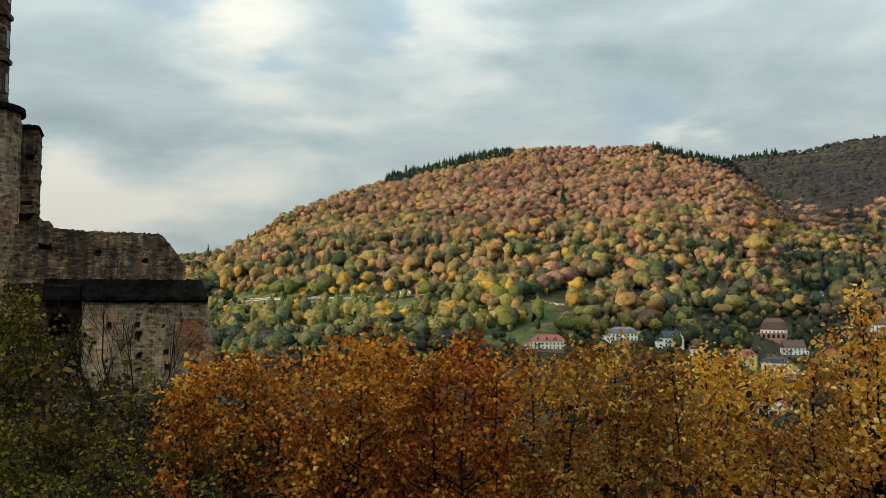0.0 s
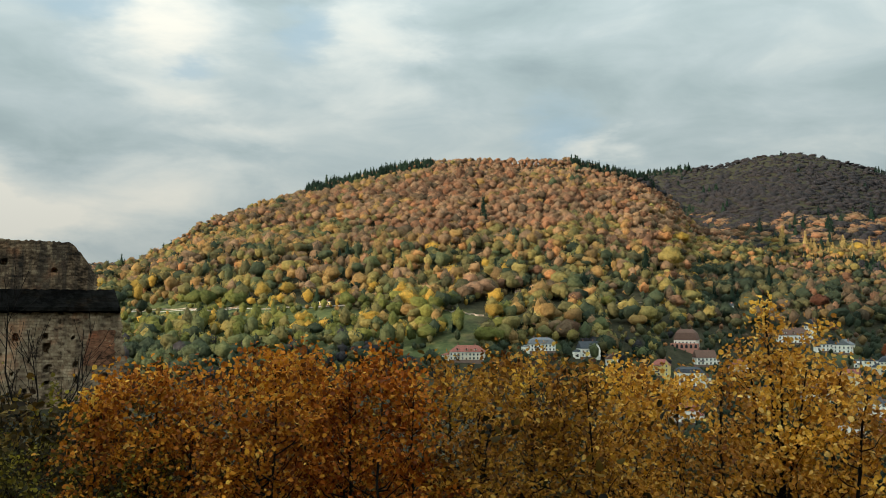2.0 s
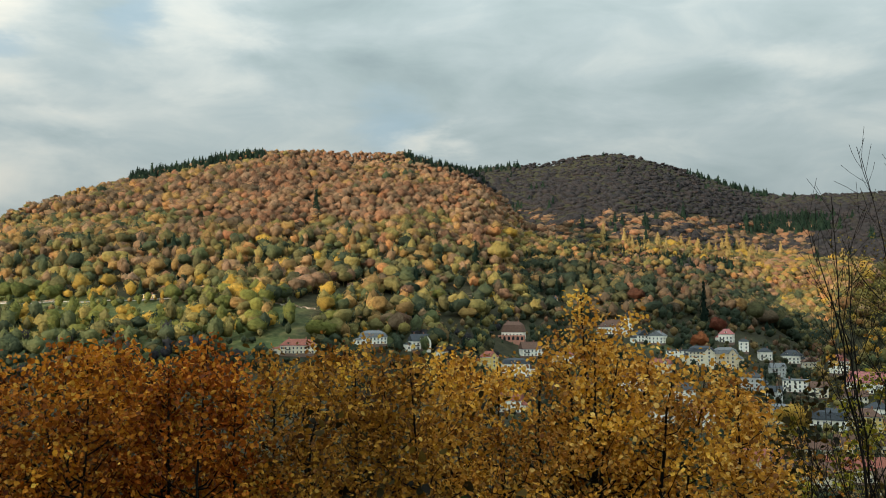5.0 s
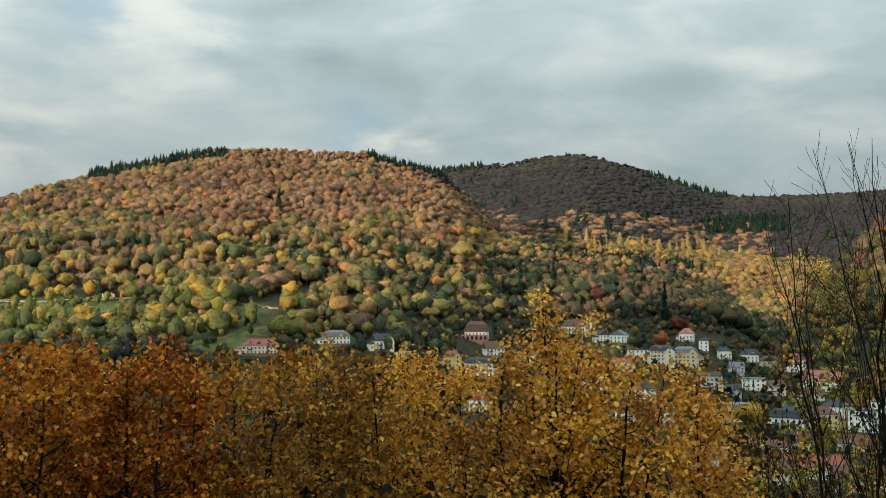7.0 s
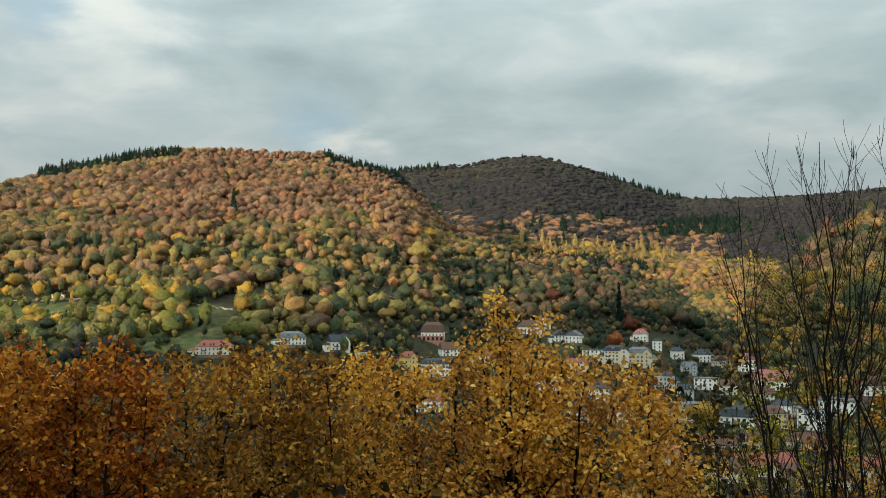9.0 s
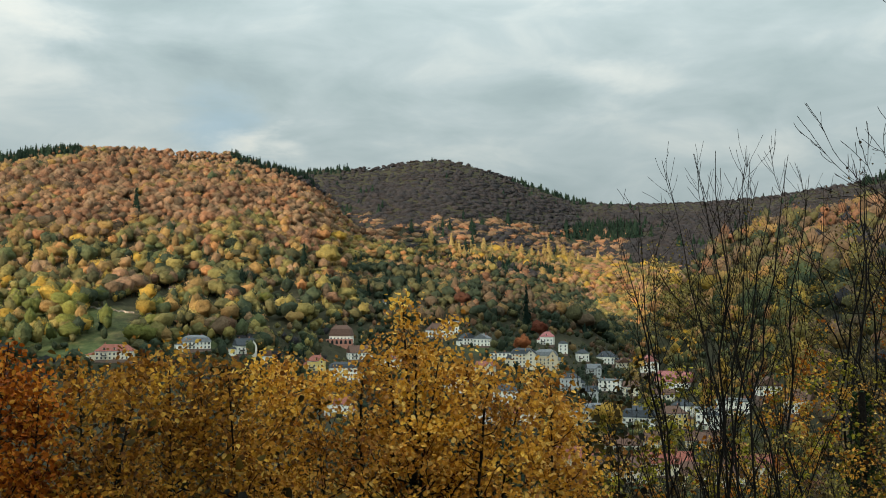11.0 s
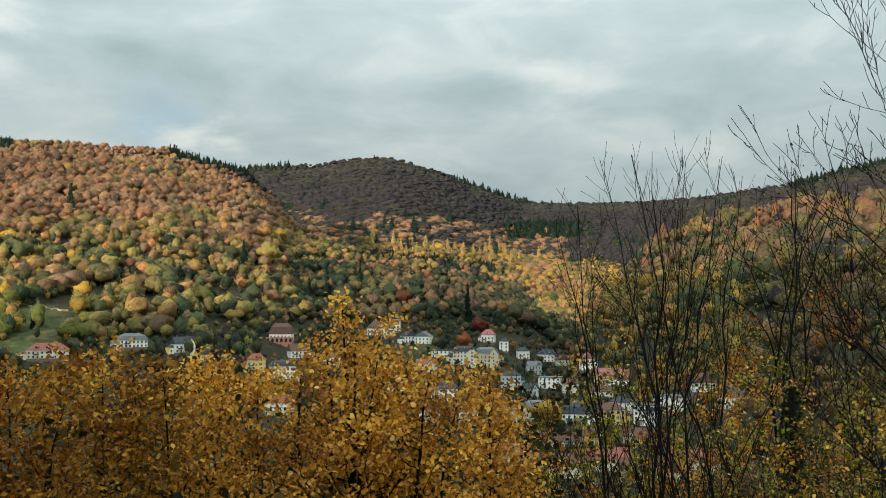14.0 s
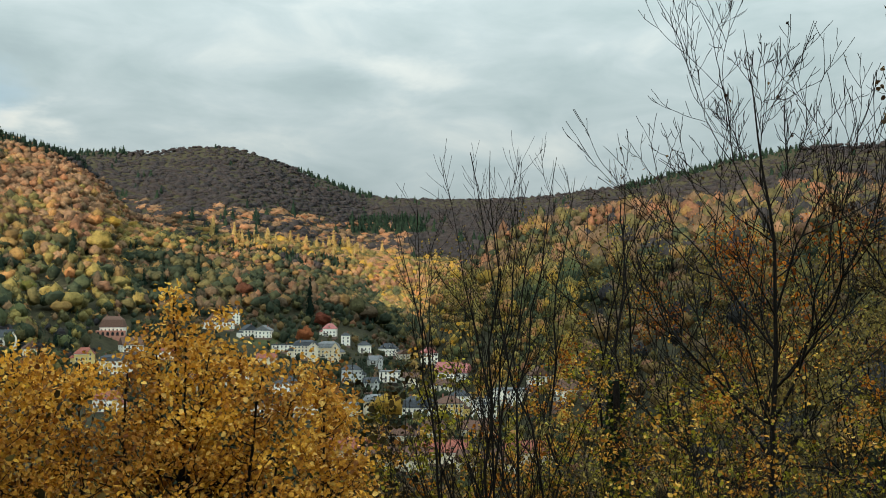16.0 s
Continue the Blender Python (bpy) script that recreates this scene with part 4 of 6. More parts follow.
        part("chimney", box(bmesh.new(), x - 0.45, x + 0.45, dp * 0.05, dp * 0.05 + 0.9, h + rise * 0.4, h + rise + 1.3, 0.05), MAT_CHIMNEY, rf)
    for k in range(dormers):
        x = w * ((k + 0.5) / dormers - 0.5) * 0.8
        dz = h + rise * 0.12
        d = part("dormer", box(bmesh.new(), x - 0.9, x + 0.9, front * 0.86, front * 0.3, dz, dz + 1.9), PLASTER[wall], rf)
        part("dormer_roof", solid([[(x - 1.15, front * 0.95, dz + 1.9), (x + 1.15, front * 0.95, dz + 1.9), (x + 1.15, front * 0.1, dz + 1.9), (x - 1.15, front * 0.1, dz + 1.9)],
                                   [(x - 0.05, front * 0.95, dz + 2.7), (x + 0.05, front * 0.95, dz + 2.7), (x + 0.05, front * 0.1, dz + 2.7), (x - 0.05, front * 0.1, dz + 2.7)]]), TILES[roof], d)
        part("dormer_pane", box(bmesh.new(), x - 0.55, x + 0.55, front * 0.86 - 0.05, front * 0.86 - 0.01, dz + 0.4, dz + 1.6), MAT_PANE, d)
    if gable:
        gw = w * 0.34
        x0 = w * 0.28
        top = h + rise * 0.8
        prof = [(x0 - gw / 2, -4), (x0 - gw / 2, h), (x0, top), (x0 + gw / 2, h), (x0 + gw / 2, -4)]
        g = part("gable_front", solid([[(x, front - 1.2, z) for x, z in prof], [(x, front * 0.2, z) for x, z in prof]]), PLASTER[wall], root)
        slope = [(x0 - gw / 2 - 0.4, h - 0.3), (x0, top + 0.06), (x0 + gw / 2 + 0.4, h - 0.3), (x0 + gw / 2 + 0.4, h + 0.05), (x0, top + 0.42), (x0 - gw / 2 - 0.4, h + 0.05)]
        part("gable_roof", solid([[(x, front - 1.7, z) for x, z in slope], [(x, front * 0.1, z) for x, z in slope]]), TILES[roof], g)
        for s in range(storeys + 1):
            win = part("gable_window", WIN_FRAME, None, g, m=pose(x0, front - 1.2, s * 3.1 + 0.9))
            part("pane", WIN_PANE, None, root, m=pose(x0, front - 1.2, s * 3.1 + 0.9))
    if arcade:
        part("arcade_wall", box(bmesh.new(), -w * 0.62, w * 0.62, front - 4, front - 0.02, -6, 4.6, 0.1), PLASTER["sandstone"], root)
        for k in range(6):
            x = -w * 0.62 + w * 1.24 * (k + 0.5) / 6
            arch = [(x - 1.1, 0.3), (x - 1.1, 2.6), (x - 0.6, 3.4), (x, 3.7), (x + 0.6, 3.4), (x + 1.1, 2.6), (x + 1.1, 0.3)]
            part("arch", solid([[(a, front - 4.06, z) for a, z in arch], [(a, front - 3.9, z) for a, z in arch]]), MAT_PANE, root)
    return root


W, C, G = "white plastered house with ", "cream house with ", "grey house with "
house("villa", 6.4, -2.75, 25, 12, 6.5, "hip", 5, "cream", "red", -8, "long cream villa with a red hipped roof", 3)
house("villa", 10.9, -2.2, 19, 12, 6, "mansard", 5, "white", "pale", 12, W + "a pale grey mansard roof", 2)
house("house", 13.75, -2.55, 15, 10, 7, "gable", 5.5, "white", "slate", 20, W + "a steep slate roof and front gable", 1, True)
house("house", 15.1, -3.1, 8, 8, 5.5, "front", 4, "white", "brown", 10, "small " + W + "a brown gable roof")
house("villa", 19.5, -1.95, 17.5, 13, 7, "mansard", 9, "white", "brown", -12, "white villa with a steep brown roof over a red sandstone arcade", 2, arcade=True)
house("house", 20.5, -2.95, 15, 11, 6, "gable", 6, "white", "brown", 18, W + "a broad brown roof")
house("house", 18.0, -3.6, 13, 10, 8, "hip", 4.5, "yellow", "red", 0, "yellow house with a red hipped roof", 1)
house("house", 19.6, -4.2, 19, 12, 10, "mansard", 4, "white", "slate", 6, "tall " + W + "a slate mansard roof", 2)
house("house", 19.3, -6.3, 14, 10, 8, "gable", 5, "white", "red", -14, W + "a red tiled gable roof", 1)
house("villa", 25.5, -1.6, 24, 13, 7, "hip", 6.5, "white", "brown", -6, "large " + W + "a red-brown hipped roof", 3)
house("gabled_house", 26.35, -1.35, 9, 10, 12, "front", 6, "white", "slate", -6, "narrow white gabled house with a pointed front")
house("house", 27.2, -2.05, 12, 10, 6, "front", 5, "white", "slate", 24, W + "a slate gable roof")
house("house", 28.1, -2.15, 13, 10, 7, "front", 4.5, "white", "pale", -20, W + "a pale grey gable roof")
house("house", 29.2, -2.95, 16, 11, 6, "flat", 1, "white", "slate", -4, "low " + W + "a flat roof")
house("terraced_house", 30.6, -3.4, 19, 12, 11.5, "mansard", 4.5, "cream", "slate", 4, C + "a slate mansard roof and dormers", 3, True)
house("terraced_house", 31.95, -3.45, 18, 12, 11, "mansard", 5, "ochre", "pale", 4, "ochre house with a pale mansard roof", 3, True)
house("house", 32.05, -2.05, 12, 10, 8, "hip", 5, "white", "pink", -10, W + "a light red hipped roof", 1)
house("house", 33.0, -2.6, 8, 8, 10, "hip", 2.5, "white", "slate", 0, "narrow tall " + W + "a slate roof")
house("house", 34.15, -3.05, 10, 9, 8, "hip", 3.5, "white", "slate", 14, W + "a low slate roof")
house("villa", 35.6, -3.2, 16, 11, 7.5, "hip", 5, "white", "slate", -14, W + "a dark hipped slate roof", 2)
house("house", 36.5, -3.5, 10, 9, 7, "front", 4, "cream", "brown", 20, C + "a brown gable roof")
house("house", 33.4, -4.8, 14, 11, 10, "hip", 3.5, "grey", "slate", 4, G + "a slate hipped roof", 1)
house("house", 35.8, -4.8, 16, 11, 9, "flat", 1, "white", "pale", -8, W + "a flat pale roof")
house("house", 37.0, -5.1, 10, 9, 7, "gable", 4, "cream", "brown", 10, C + "a brown tiled roof")
house("house", 35.1, -6.8, 17, 12, 9.5, "mansard", 3.5, "ochre", "pale", 6, "ochre house with a pale grey mansard roof", 2)
house("villa", 37.5, -6.9, 18, 12, 6.5, "mansard", 6, "white", "slate", -8, W + "a blue-grey slate mansard roof", 3)
house("house", 39.4, -6.9, 14, 11, 9, "hip", 4, "yellow", "brown", 10, "yellow house with a brown hipped roof", 1)
house("house", 39.6, -4.75, 23, 12, 7, "gable", 7, "white", "pink", -24, W + "a broad light red roof", 3)
house("house", 38.1, -3.7, 11, 10, 9, "front", 4.5, "white", "pink", 12, W + "a light red gable roof")
house("house", 41.5, -6.9, 14, 11, 12, "flat", 1, "white", "pale", 0, "tall " + W + "a flat roof")
house("house", 43.0, -6.15, 18, 12, 9.5, "flat", 1, "white", "pale", -16, "plain white block with a flat roof")
house("house", 44.8, -4.95, 12, 10, 6, "front", 5, "white", "brown", 12, W + "a brown gable roof")
house("house", 38.4, -8.1, 11, 8, 4, "gable", 5, "cream", "brown", 4, C + "a low brown roof")
house("house", 36.3, -8.3, 19, 8, 3.5, "gable", 4.5, "cream", "brown", 6, "long low cream house with a brown roof")
house("house", 41.2, -8.0, 17, 8, 4, "gable", 4.5, "ochre", "brown", -8, "long low ochre house with a brown roof")
for az, el, w, roof, turn in [(33.6, -9.4, 21, "red", 8), (36.2, -10.2, 24, "brown", -6), (38.9, -9.6, 22, "red", 4), (41.6, -10.3, 23, "brown", 12), (44.2, -9.5, 21, "red", -10)]:
    house("row_house", az, el, w, 10, 5.5, "gable", 5, "cream", roof, turn, "long cream row house with a %s tiled roof" % roof, 2)
house("house", 22.6, -3.4, 13, 10, 7, "hip", 4.5, "white", "red", 8, W + "a red hipped roof", 1)
house("house", 23.6, -5.2, 15, 10, 8, "gable", 5, "cream", "brown", -10, C + "a brown gable roof", 1)
house("house", 26.5, -5.0, 15, 11, 9, "gable", 5, "white", "brown", 14, W + "a brown tiled gable roof", 1)
house("house", 29.5, -5.6, 15, 11, 9, "hip", 4.5, "white", "slate", -6, W + "a slate hipped roof", 1)
house("house", 38.9, -5.44, 14, 9, 6, "gable", 4, "cream", "brown", 0, C + "a long brown tiled roof")
house("house", 40.01, -6.28, 11, 9, 8, "hip", 3.5, "white", "slate", -16, W + "a slate hipped roof")
house("house", 34.59, -5.39, 10, 9, 7, "gable", 4, "grey", "slate", 5, G + "a slate gable roof")
house("house", 33.24, -6.97, 10, 9, 9, "flat", 1, "cream", "pale", 5, C + "a flat pale roof")
house("house", 34.81, -3.86, 11, 9, 6, "gable", 4, "grey", "pale", 14, G + "a pale grey roof")
house("house", 41.6, -6.94, 10, 9, 9, "hip", 4, "white", "slate", -14, W + "a pointed slate roof")
house("house", 46.46, -5.85, 12, 9, 7, "gable", 4.5, "white", "brown", -20, W + "a brown gable roof")
house("house", 36.81, -3.51, 9, 9, 8, "front", 3.5, "yellow", "brown", -20, "small yellow house with a brown gable roof")
house("house", 43.22, -6.04, 12, 9, 9, "flat", 1, "white", "pale", -5, W + "a flat pale roof")
house("house", 28.29, -3.85, 14, 9, 7, "gable", 4, "cream", "red", -10, C + "a red tiled roof")
house("house", 30.69, -6.95, 13, 9, 8, "gable", 4.5, "white", "red", 0, W + "a red gable roof")
house("house", 28.34, -6.86, 13, 9, 8, "hip", 4, "white", "slate", -10, W + "a slate hipped roof")
house("garden_house", -2.3, 0.55, 11, 6, 4, "flat", 1, "yellow", "pale", -10, "yellow garden house beside the vineyard road", group="garden houses", lo=700.0)
house("garden_house", 1.5, 1.35, 8, 6, 3, "flat", 1, "cream", "pale", 8, "low cream garden house on a terrace", group="garden houses", lo=700.0)
house("garden_house", 9.5, 1.2, 6, 5, 3, "gable", 2, "cream", "brown", 8, "small cream garden house among trees", group="garden houses", lo=700.0)
house("garden_house", 22.0, 0.35, 7, 5, 3.5, "gable", 2.5, "white", "slate", 8, "small white garden house on the meadow", group="garden houses", lo=700.0)

build_woods()


# ---- single trees that stand out of the woods ----
def standing_tree(az, el, r, squash, species, tint, label, seed):
    at = ground_at(az, el, 560.0, 1900.0)
    rng = np.random.default_rng(seed)
    v, f = conifer_template(rng, 260) if species == "conifer" else crown_template(rng, 3, 600, 22, size=0.05)
    root = thing("conifer" if species == "conifer" else "broadleaf_tree", Matrix.Translation(at), label, "tree", "single trees on the slope")
    lift = 0.0 if species == "conifer" else 0.6 * r * squash
    me = mesh_of("crown", v * (r, r, r * squash) + (0, 0, lift), f, WOODS[species])
    a = me.attributes.new("tint", "FLOAT", "POINT")
    a.data.foreach_set("value", np.full(len(v), tint, np.float32))
    part("crown", me, None, root)
    P = np.array([(0, 0, -1.0), (0.1, 0, lift * 0.6), (0, 0.1, lift + r * squash * 0.6)])
    V, F = tubes([(P, np.array([0.5, 0.4, 0.15]))], 6)
    part("trunk", mesh_of("trunk", V, F, MAT_BARK), None, root)


for i, (az, el, r, sq, sp, tint, words) in enumerate([
    (2.4, 0.75, 9.5, 1.0, "yellow", 0.6, "bright yellow round-crowned tree"), (18.3, 4.0, 12, 0.95, "ochre", 1.0, "orange round-crowned tree at the wood's edge"), (19.3, 4.05, 11, 0.9, "yellow", 0.4, "yellow tree at the wood's edge"), (20.5, 4.0, 10, 0.85, "yellow", 0.1, "golden tree at the wood's edge"),
    (18.7, 2.35, 15, 1.15, "olive", 1.0, "broad yellowish tree at the wood's edge"), (10.6, 2.1, 9.5, 0.8, "rust", 0.1, "round rust-brown tree on the slope"), (7.8, 2.0, 10, 1.0, "olive", 0.8, "round olive-yellow tree on the slope"),
    (14.9, 0.3, 8, 0.85, "lime", 0.5, "fresh green round tree"), (30.8, -1.3, 7.0, 2.2, "conifer", 0.1, "tall dark cypress-like conifer"), (31.6, -1.7, 9.0, 1.0, "crimson", 0.3, "dark red round tree behind the houses"),
    (26.9, 0.2, 9.5, 0.9, "crimson", 0.0, "dark brown-red round tree"), (30.5, -2.75, 8.5, 1.1, "crimson", 0.9, "red-orange ivy-clad tree beside the houses"), (8.0, -0.6, 8, 1.2, "yellow", 0.1, "golden tree on the meadow's edge"),
    (-3.6, -0.8, 8, 0.9, "yellow", 0.5, "yellow tree below the road"), (0.6, -0.9, 9, 0.9, "yellow", 0.4, "yellow tree below the road"), (-13.0, -0.2, 6, 1.6, "green", 0.0, "narrow dark green tree below the road"),
    (11.2, -0.7, 8, 1.2, "ochre", 0.4, "ochre tree on the slope"), (16.8, -0.3, 7, 0.9, "yellow", 0.2, "small golden tree on the slope"), (20.9, -0.6, 6, 1.5, "olive", 0.9, "slender yellow-green tree beside the villa"), (13.0, 0.4, 8, 1.0, "rust", 0.0, "red-brown tree on the slope"),
    (17.2, 2.2, 8, 1.5, "conifer", 0.3, "dark spruce at the wood's edge"), (7.4, 5.4, 9, 1.4, "conifer", 0.5, "dark spruce among beeches"), (24.2, 1.0, 7, 1.6, "conifer", 0.2, "dark spruce in the valley"), (35.6, 1.9, 10, 0.9, "yellow", 0.8, "golden tree in the valley")]):
    standing_tree(az, el, r * 1.12, sq, sp, tint, words, 300 + i)


# ---- castle ruin ----
STONE = stone_material("weathered_sandstone", [(0.25, (0.024, 0.016, 0.010)), (0.42, (0.10, 0.064, 0.038)), (0.58, (0.19, 0.130, 0.078)), (0.75, (0.30, 0.22, 0.135))], 0.9, 0.62)
STONE_PALE = stone_material("pale_sandstone_blocks", [(0.25, (0.035, 0.022, 0.013)), (0.40, (0.17, 0.112, 0.067)), (0.6, (0.30, 0.22, 0.138)), (0.8, (0.44, 0.33, 0.215))], 0.8, 0.34)
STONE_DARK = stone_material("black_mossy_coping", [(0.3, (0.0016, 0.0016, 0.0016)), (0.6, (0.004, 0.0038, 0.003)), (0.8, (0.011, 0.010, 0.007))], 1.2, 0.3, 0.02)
RED_BRICK = stone_material("red_brick_patch", [(0.25, (0.05, 0.025, 0.014)), (0.45, (0.17, 0.075, 0.040)), (0.65, (0.28, 0.125, 0.065)), (0.85, (0.34, 0.22, 0.13))], 2.2, 0.2)
# stone for the gate wall, with the shade there put into its colour
STONE_SHADED = stone_material("shade_darkened_sandstone", [(0.25, (0.006, 0.005, 0.004)), (0.5, (0.022, 0.014, 0.009)), (0.75, (0.075, 0.042, 0.025)), (0.9, (0.12, 0.075, 0.045))], 0.9, 0.7, 0.05)
CASTLE_D, CASTLE_AZ = 95.0, -19.0


def cu(az):
    return CASTLE_D * math.tan(radians(az - CASTLE_AZ))


def cz(el):
    return CASTLE_D * math.tan(radians(el)) * 1.0


castle = thing("castle_ruin", pose(CASTLE_D * math.sin(radians(CASTLE_AZ)), CASTLE_D * math.cos(radians(CASTLE_AZ)), EYE_Z, 0, 0, -CASTLE_AZ), "ruined sandstone castle wall with a bastion and towers", "castle")


def stone_wall(name, mat, z0, top, left, right, v, thick, holes=(), step=0.22, rough=0.045, label=""):
    """A rubble wall: front grid with uneven stones and recessed holes, broken top, closed behind. left, right: edge as a function of height."""
    rng = np.random.default_rng(len(name) + int(thick * 10))
    zmax = max(top(left(z0) + (right(z0) - left(z0)) * k / 60) for k in range(61))
    nu, nv = max(4, int((right(z0) - left(z0)) / step)), max(4, int((zmax - z0) / step))
    V = np.zeros((nu + 1, nv + 1, 3))
    for i in range(nu + 1):
        um = left(z0) + (right(z0) - left(z0)) * i / nu
        t = top(um)
        for j in range(nv + 1):
            z = z0 + (t - z0) * j / nv
            u = left(z) + (right(z) - left(z)) * i / nu
            deep = rng.uniform(-rough, rough) * 0.7 + 0.05 * math.sin(u * 0.7) * math.sin(z * 0.9)
            for hu, hz, hw, hh in holes:
                if abs(u - hu) < hw / 2 and abs(z - hz) < hh / 2:
                    deep = 0.9 if hw < 1.8 else 2.6
            V[i, j] = (u + rng.uniform(-0.04, 0.04) + (rng.uniform(-0.12, 0.12) if i == nu else 0), v + deep, z + (rng.uniform(-0.09, 0.09) if j == nv else 0))
    B = V.copy()
    B[:, :, 1] = v + thick
    n = (nu + 1) * (nv + 1)
    idx = np.arange(n).reshape(nu + 1, nv + 1)
    F = [np.stack([idx[:-1, :-1], idx[1:, :-1], idx[1:, 1:], idx[:-1, 1:]], -1).reshape(-1, 4)]
    F.append(np.stack([idx[:-1, -1], idx[1:, -1], idx[1:, -1] + n, idx[:-1, -1] + n], -1))
    F.append(np.stack([idx[-1, :-1], idx[-1, :-1] + n, idx[-1, 1:] + n, idx[-1, 1:]], -1))
    F.append(np.stack([idx[0, :-1], idx[0, 1:], idx[0, 1:] + n, idx[0, :-1] + n], -1))
    F.append(np.array([[idx[0, 0] + n, idx[0, -1] + n, idx[-1, -1] + n, idx[-1, 0] + n]]))
    me = bpy.data.meshes.new(name)
    me.from_pydata(np.concatenate([V.reshape(-1, 3), B.reshape(-1, 3)]).tolist(), [], np.concatenate(F).tolist())
    me.update()
    return part(name, me, mat, castle, label)


def lin(pairs):
    xs, ys = zip(*pairs)
    return lambda u: float(np.interp(u, xs, ys))


def const(c):
    return lambda z: c


crest = lin([(cu(-24.6), cz(4.6)), (cu(-24.0), cz(4.9)), (cu(-23.9), cz(5.2)), (cu(-23.5), cz(5.15)), (cu(-23.45), cz(4.85)), (cu(-22.9), cz(4.8)), (cu(-22.85), cz(4.45)), (cu(-21), cz(4.32)), (cu(-18.5), cz(4.3)), (cu(-16.7), cz(4.22)),
             (cu(-16.4), cz(3.85)), (cu(-16.1), cz(3.5)), (cu(-15.8), cz(3.1)), (cu(-15.55), cz(2.6)), (cu(-15.3), cz(2.3))])
stone_wall("upper_wall", STONE, cz(0.6), crest, const(cu(-25.2)), const(cu(-15.28)), 3.0, 2.5, [(cu(-23.2), cz(3.3), 1.0, 0.5), (cu(-20.3), cz(3.0), 0.4, 0.6), (cu(-17.6), cz(2.6), 0.5, 0.5)])
holes = [(cu(a), cz(e), w * 0.5, h * 0.6) for a, e, w, h in [(-19.6, -1.3, 0.7, 1.1), (-18.1, -1.2, 0.8, 0.6), (-18.0, -1.9, 1.0, 1.3), (-16.6, -1.3, 0.6, 0.5), (-15.1, -1.2, 0.9, 0.8), (-19.7, -3.3, 0.7, 0.6), (-17.9, -3.0, 0.8, 0.9), (-17.9, -3.8, 0.6, 0.6), (-16.4, -2.8, 0.7, 0.8),
                                                 (-16.3, -3.7, 0.7, 0.9), (-15.0, -2.4, 0.6, 0.5), (-14.9, -3.5, 0.7, 1.0), (-20.4, -2.2, 0.5, 0.5), (-18.9, -2.6, 0.4, 0.4), (-15.7, -1.9, 0.4, 0.4), (-19.1, -4.2, 0.6, 0.6)]]
stone_wall("bastion_wall", STONE_PALE, cz(-7.5), const(cz(0.3)), const(cu(-21.05)), lin([(cz(-7.5), cu(-12.9)), (cz(-5), cu(-13.4)), (cz(0.3), cu(-14.12))]), 0.0, 6.0, holes)
stone_wall("brick_repair", RED_BRICK, cz(-2.9), const(cz(-0.9)), lin([(cz(-2.9), cu(-16.1)), (cz(-0.9), cu(-15.7))]), const(cu(-14.35)), -0.06, 0.5, label="patch of newer red brick in the wall", rough=0.03)
stone_wall("gate_wall", STONE_SHADED, cz(-7.5), const(cz(1.2)), const(cu(-26.0)), const(cu(-21.0)), 2.2, 4.0, [(cu(-22.3), cz(-1.9), 1.9, 3.2)] + [(cu(-22.3), cz(-0.85), 1.3, 0.7), (cu(-21.5), cz(-3.6), 2.6, 2.4)])
# sloping black coping between the two walls, with a projecting lower edge
bm = bmesh.new()
seg = 46
prof = [(3.1, cz(1.5)), (-0.5, cz(0.42)), (-0.6, cz(0.22)), (-0.15, cz(0.12)), (3.1, cz(0.1))]
rng_c = np.random.default_rng(3)
rows = []
for i in range(seg + 1):
    az = -23.2 + (23.2 - 14.12) * i / seg
    w = 1.0 if az > -21.2 else 0.55
    rows.append([bm.verts.new((cu(az) + (0.0 if k else -0.3 * (i == seg)), 3.1 + (y - 3.1) * w + rng_c.uniform(-0.05, 0.05), z + rng_c.uniform(-0.05, 0.05))) for k, (y, z) in enumerate(prof)])
for a, b in zip(rows, rows[1:]):
    for k in range(len(prof)):
        bm.faces.new((a[k], a[(k + 1) % 5], b[(k + 1) % 5], b[k]))
bm.faces.new(rows[0]), bm.faces.new(rows[-1])
bmesh.ops.recalc_face_normals(bm, faces=bm.faces)
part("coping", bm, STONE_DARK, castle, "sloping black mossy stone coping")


def turret(name, x, y, r, z0, z1, sides, mat, rough=0.05, taper=1.0, label=""):
    rng = np.random.default_rng(int(r * 100))
    rings = []
    n = max(3, int((z1 - z0) / 0.4))
    for j in range(n + 1):
        k = j / n
        rr = r * (1 + (taper - 1) * k)
        rings.append([(x + math.cos(2 * math.pi * i / sides + 0.2) * rr * (1 + rng.uniform(-rough, rough) / r), y + math.sin(2 * math.pi * i / sides + 0.2) * rr * (1 + rng.uniform(-rough, rough) / r), z0 + (z1 - z0) * k) for i in range(sides)])
    return part(name, solid(rings), mat, castle, label)


tx = cu(-24.72) - 4.6
turret("round_tower", tx, 4.5, 4.6, cz(-6), cz(11.0), 40, STONE_PALE, 0.07)
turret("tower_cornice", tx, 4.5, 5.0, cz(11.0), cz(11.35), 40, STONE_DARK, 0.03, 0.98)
sx = cu(-25.45) - 2.3
turret("stair_tower", sx, 4.5, 2.3, cz(11.35), cz(22), 8, STONE, 0.03)
for e in (13.9, 16.4, 19.0):
    turret("string_course", sx, 4.5, 2.55, cz(e), cz(e + 0.22), 8, STONE, 0.02)
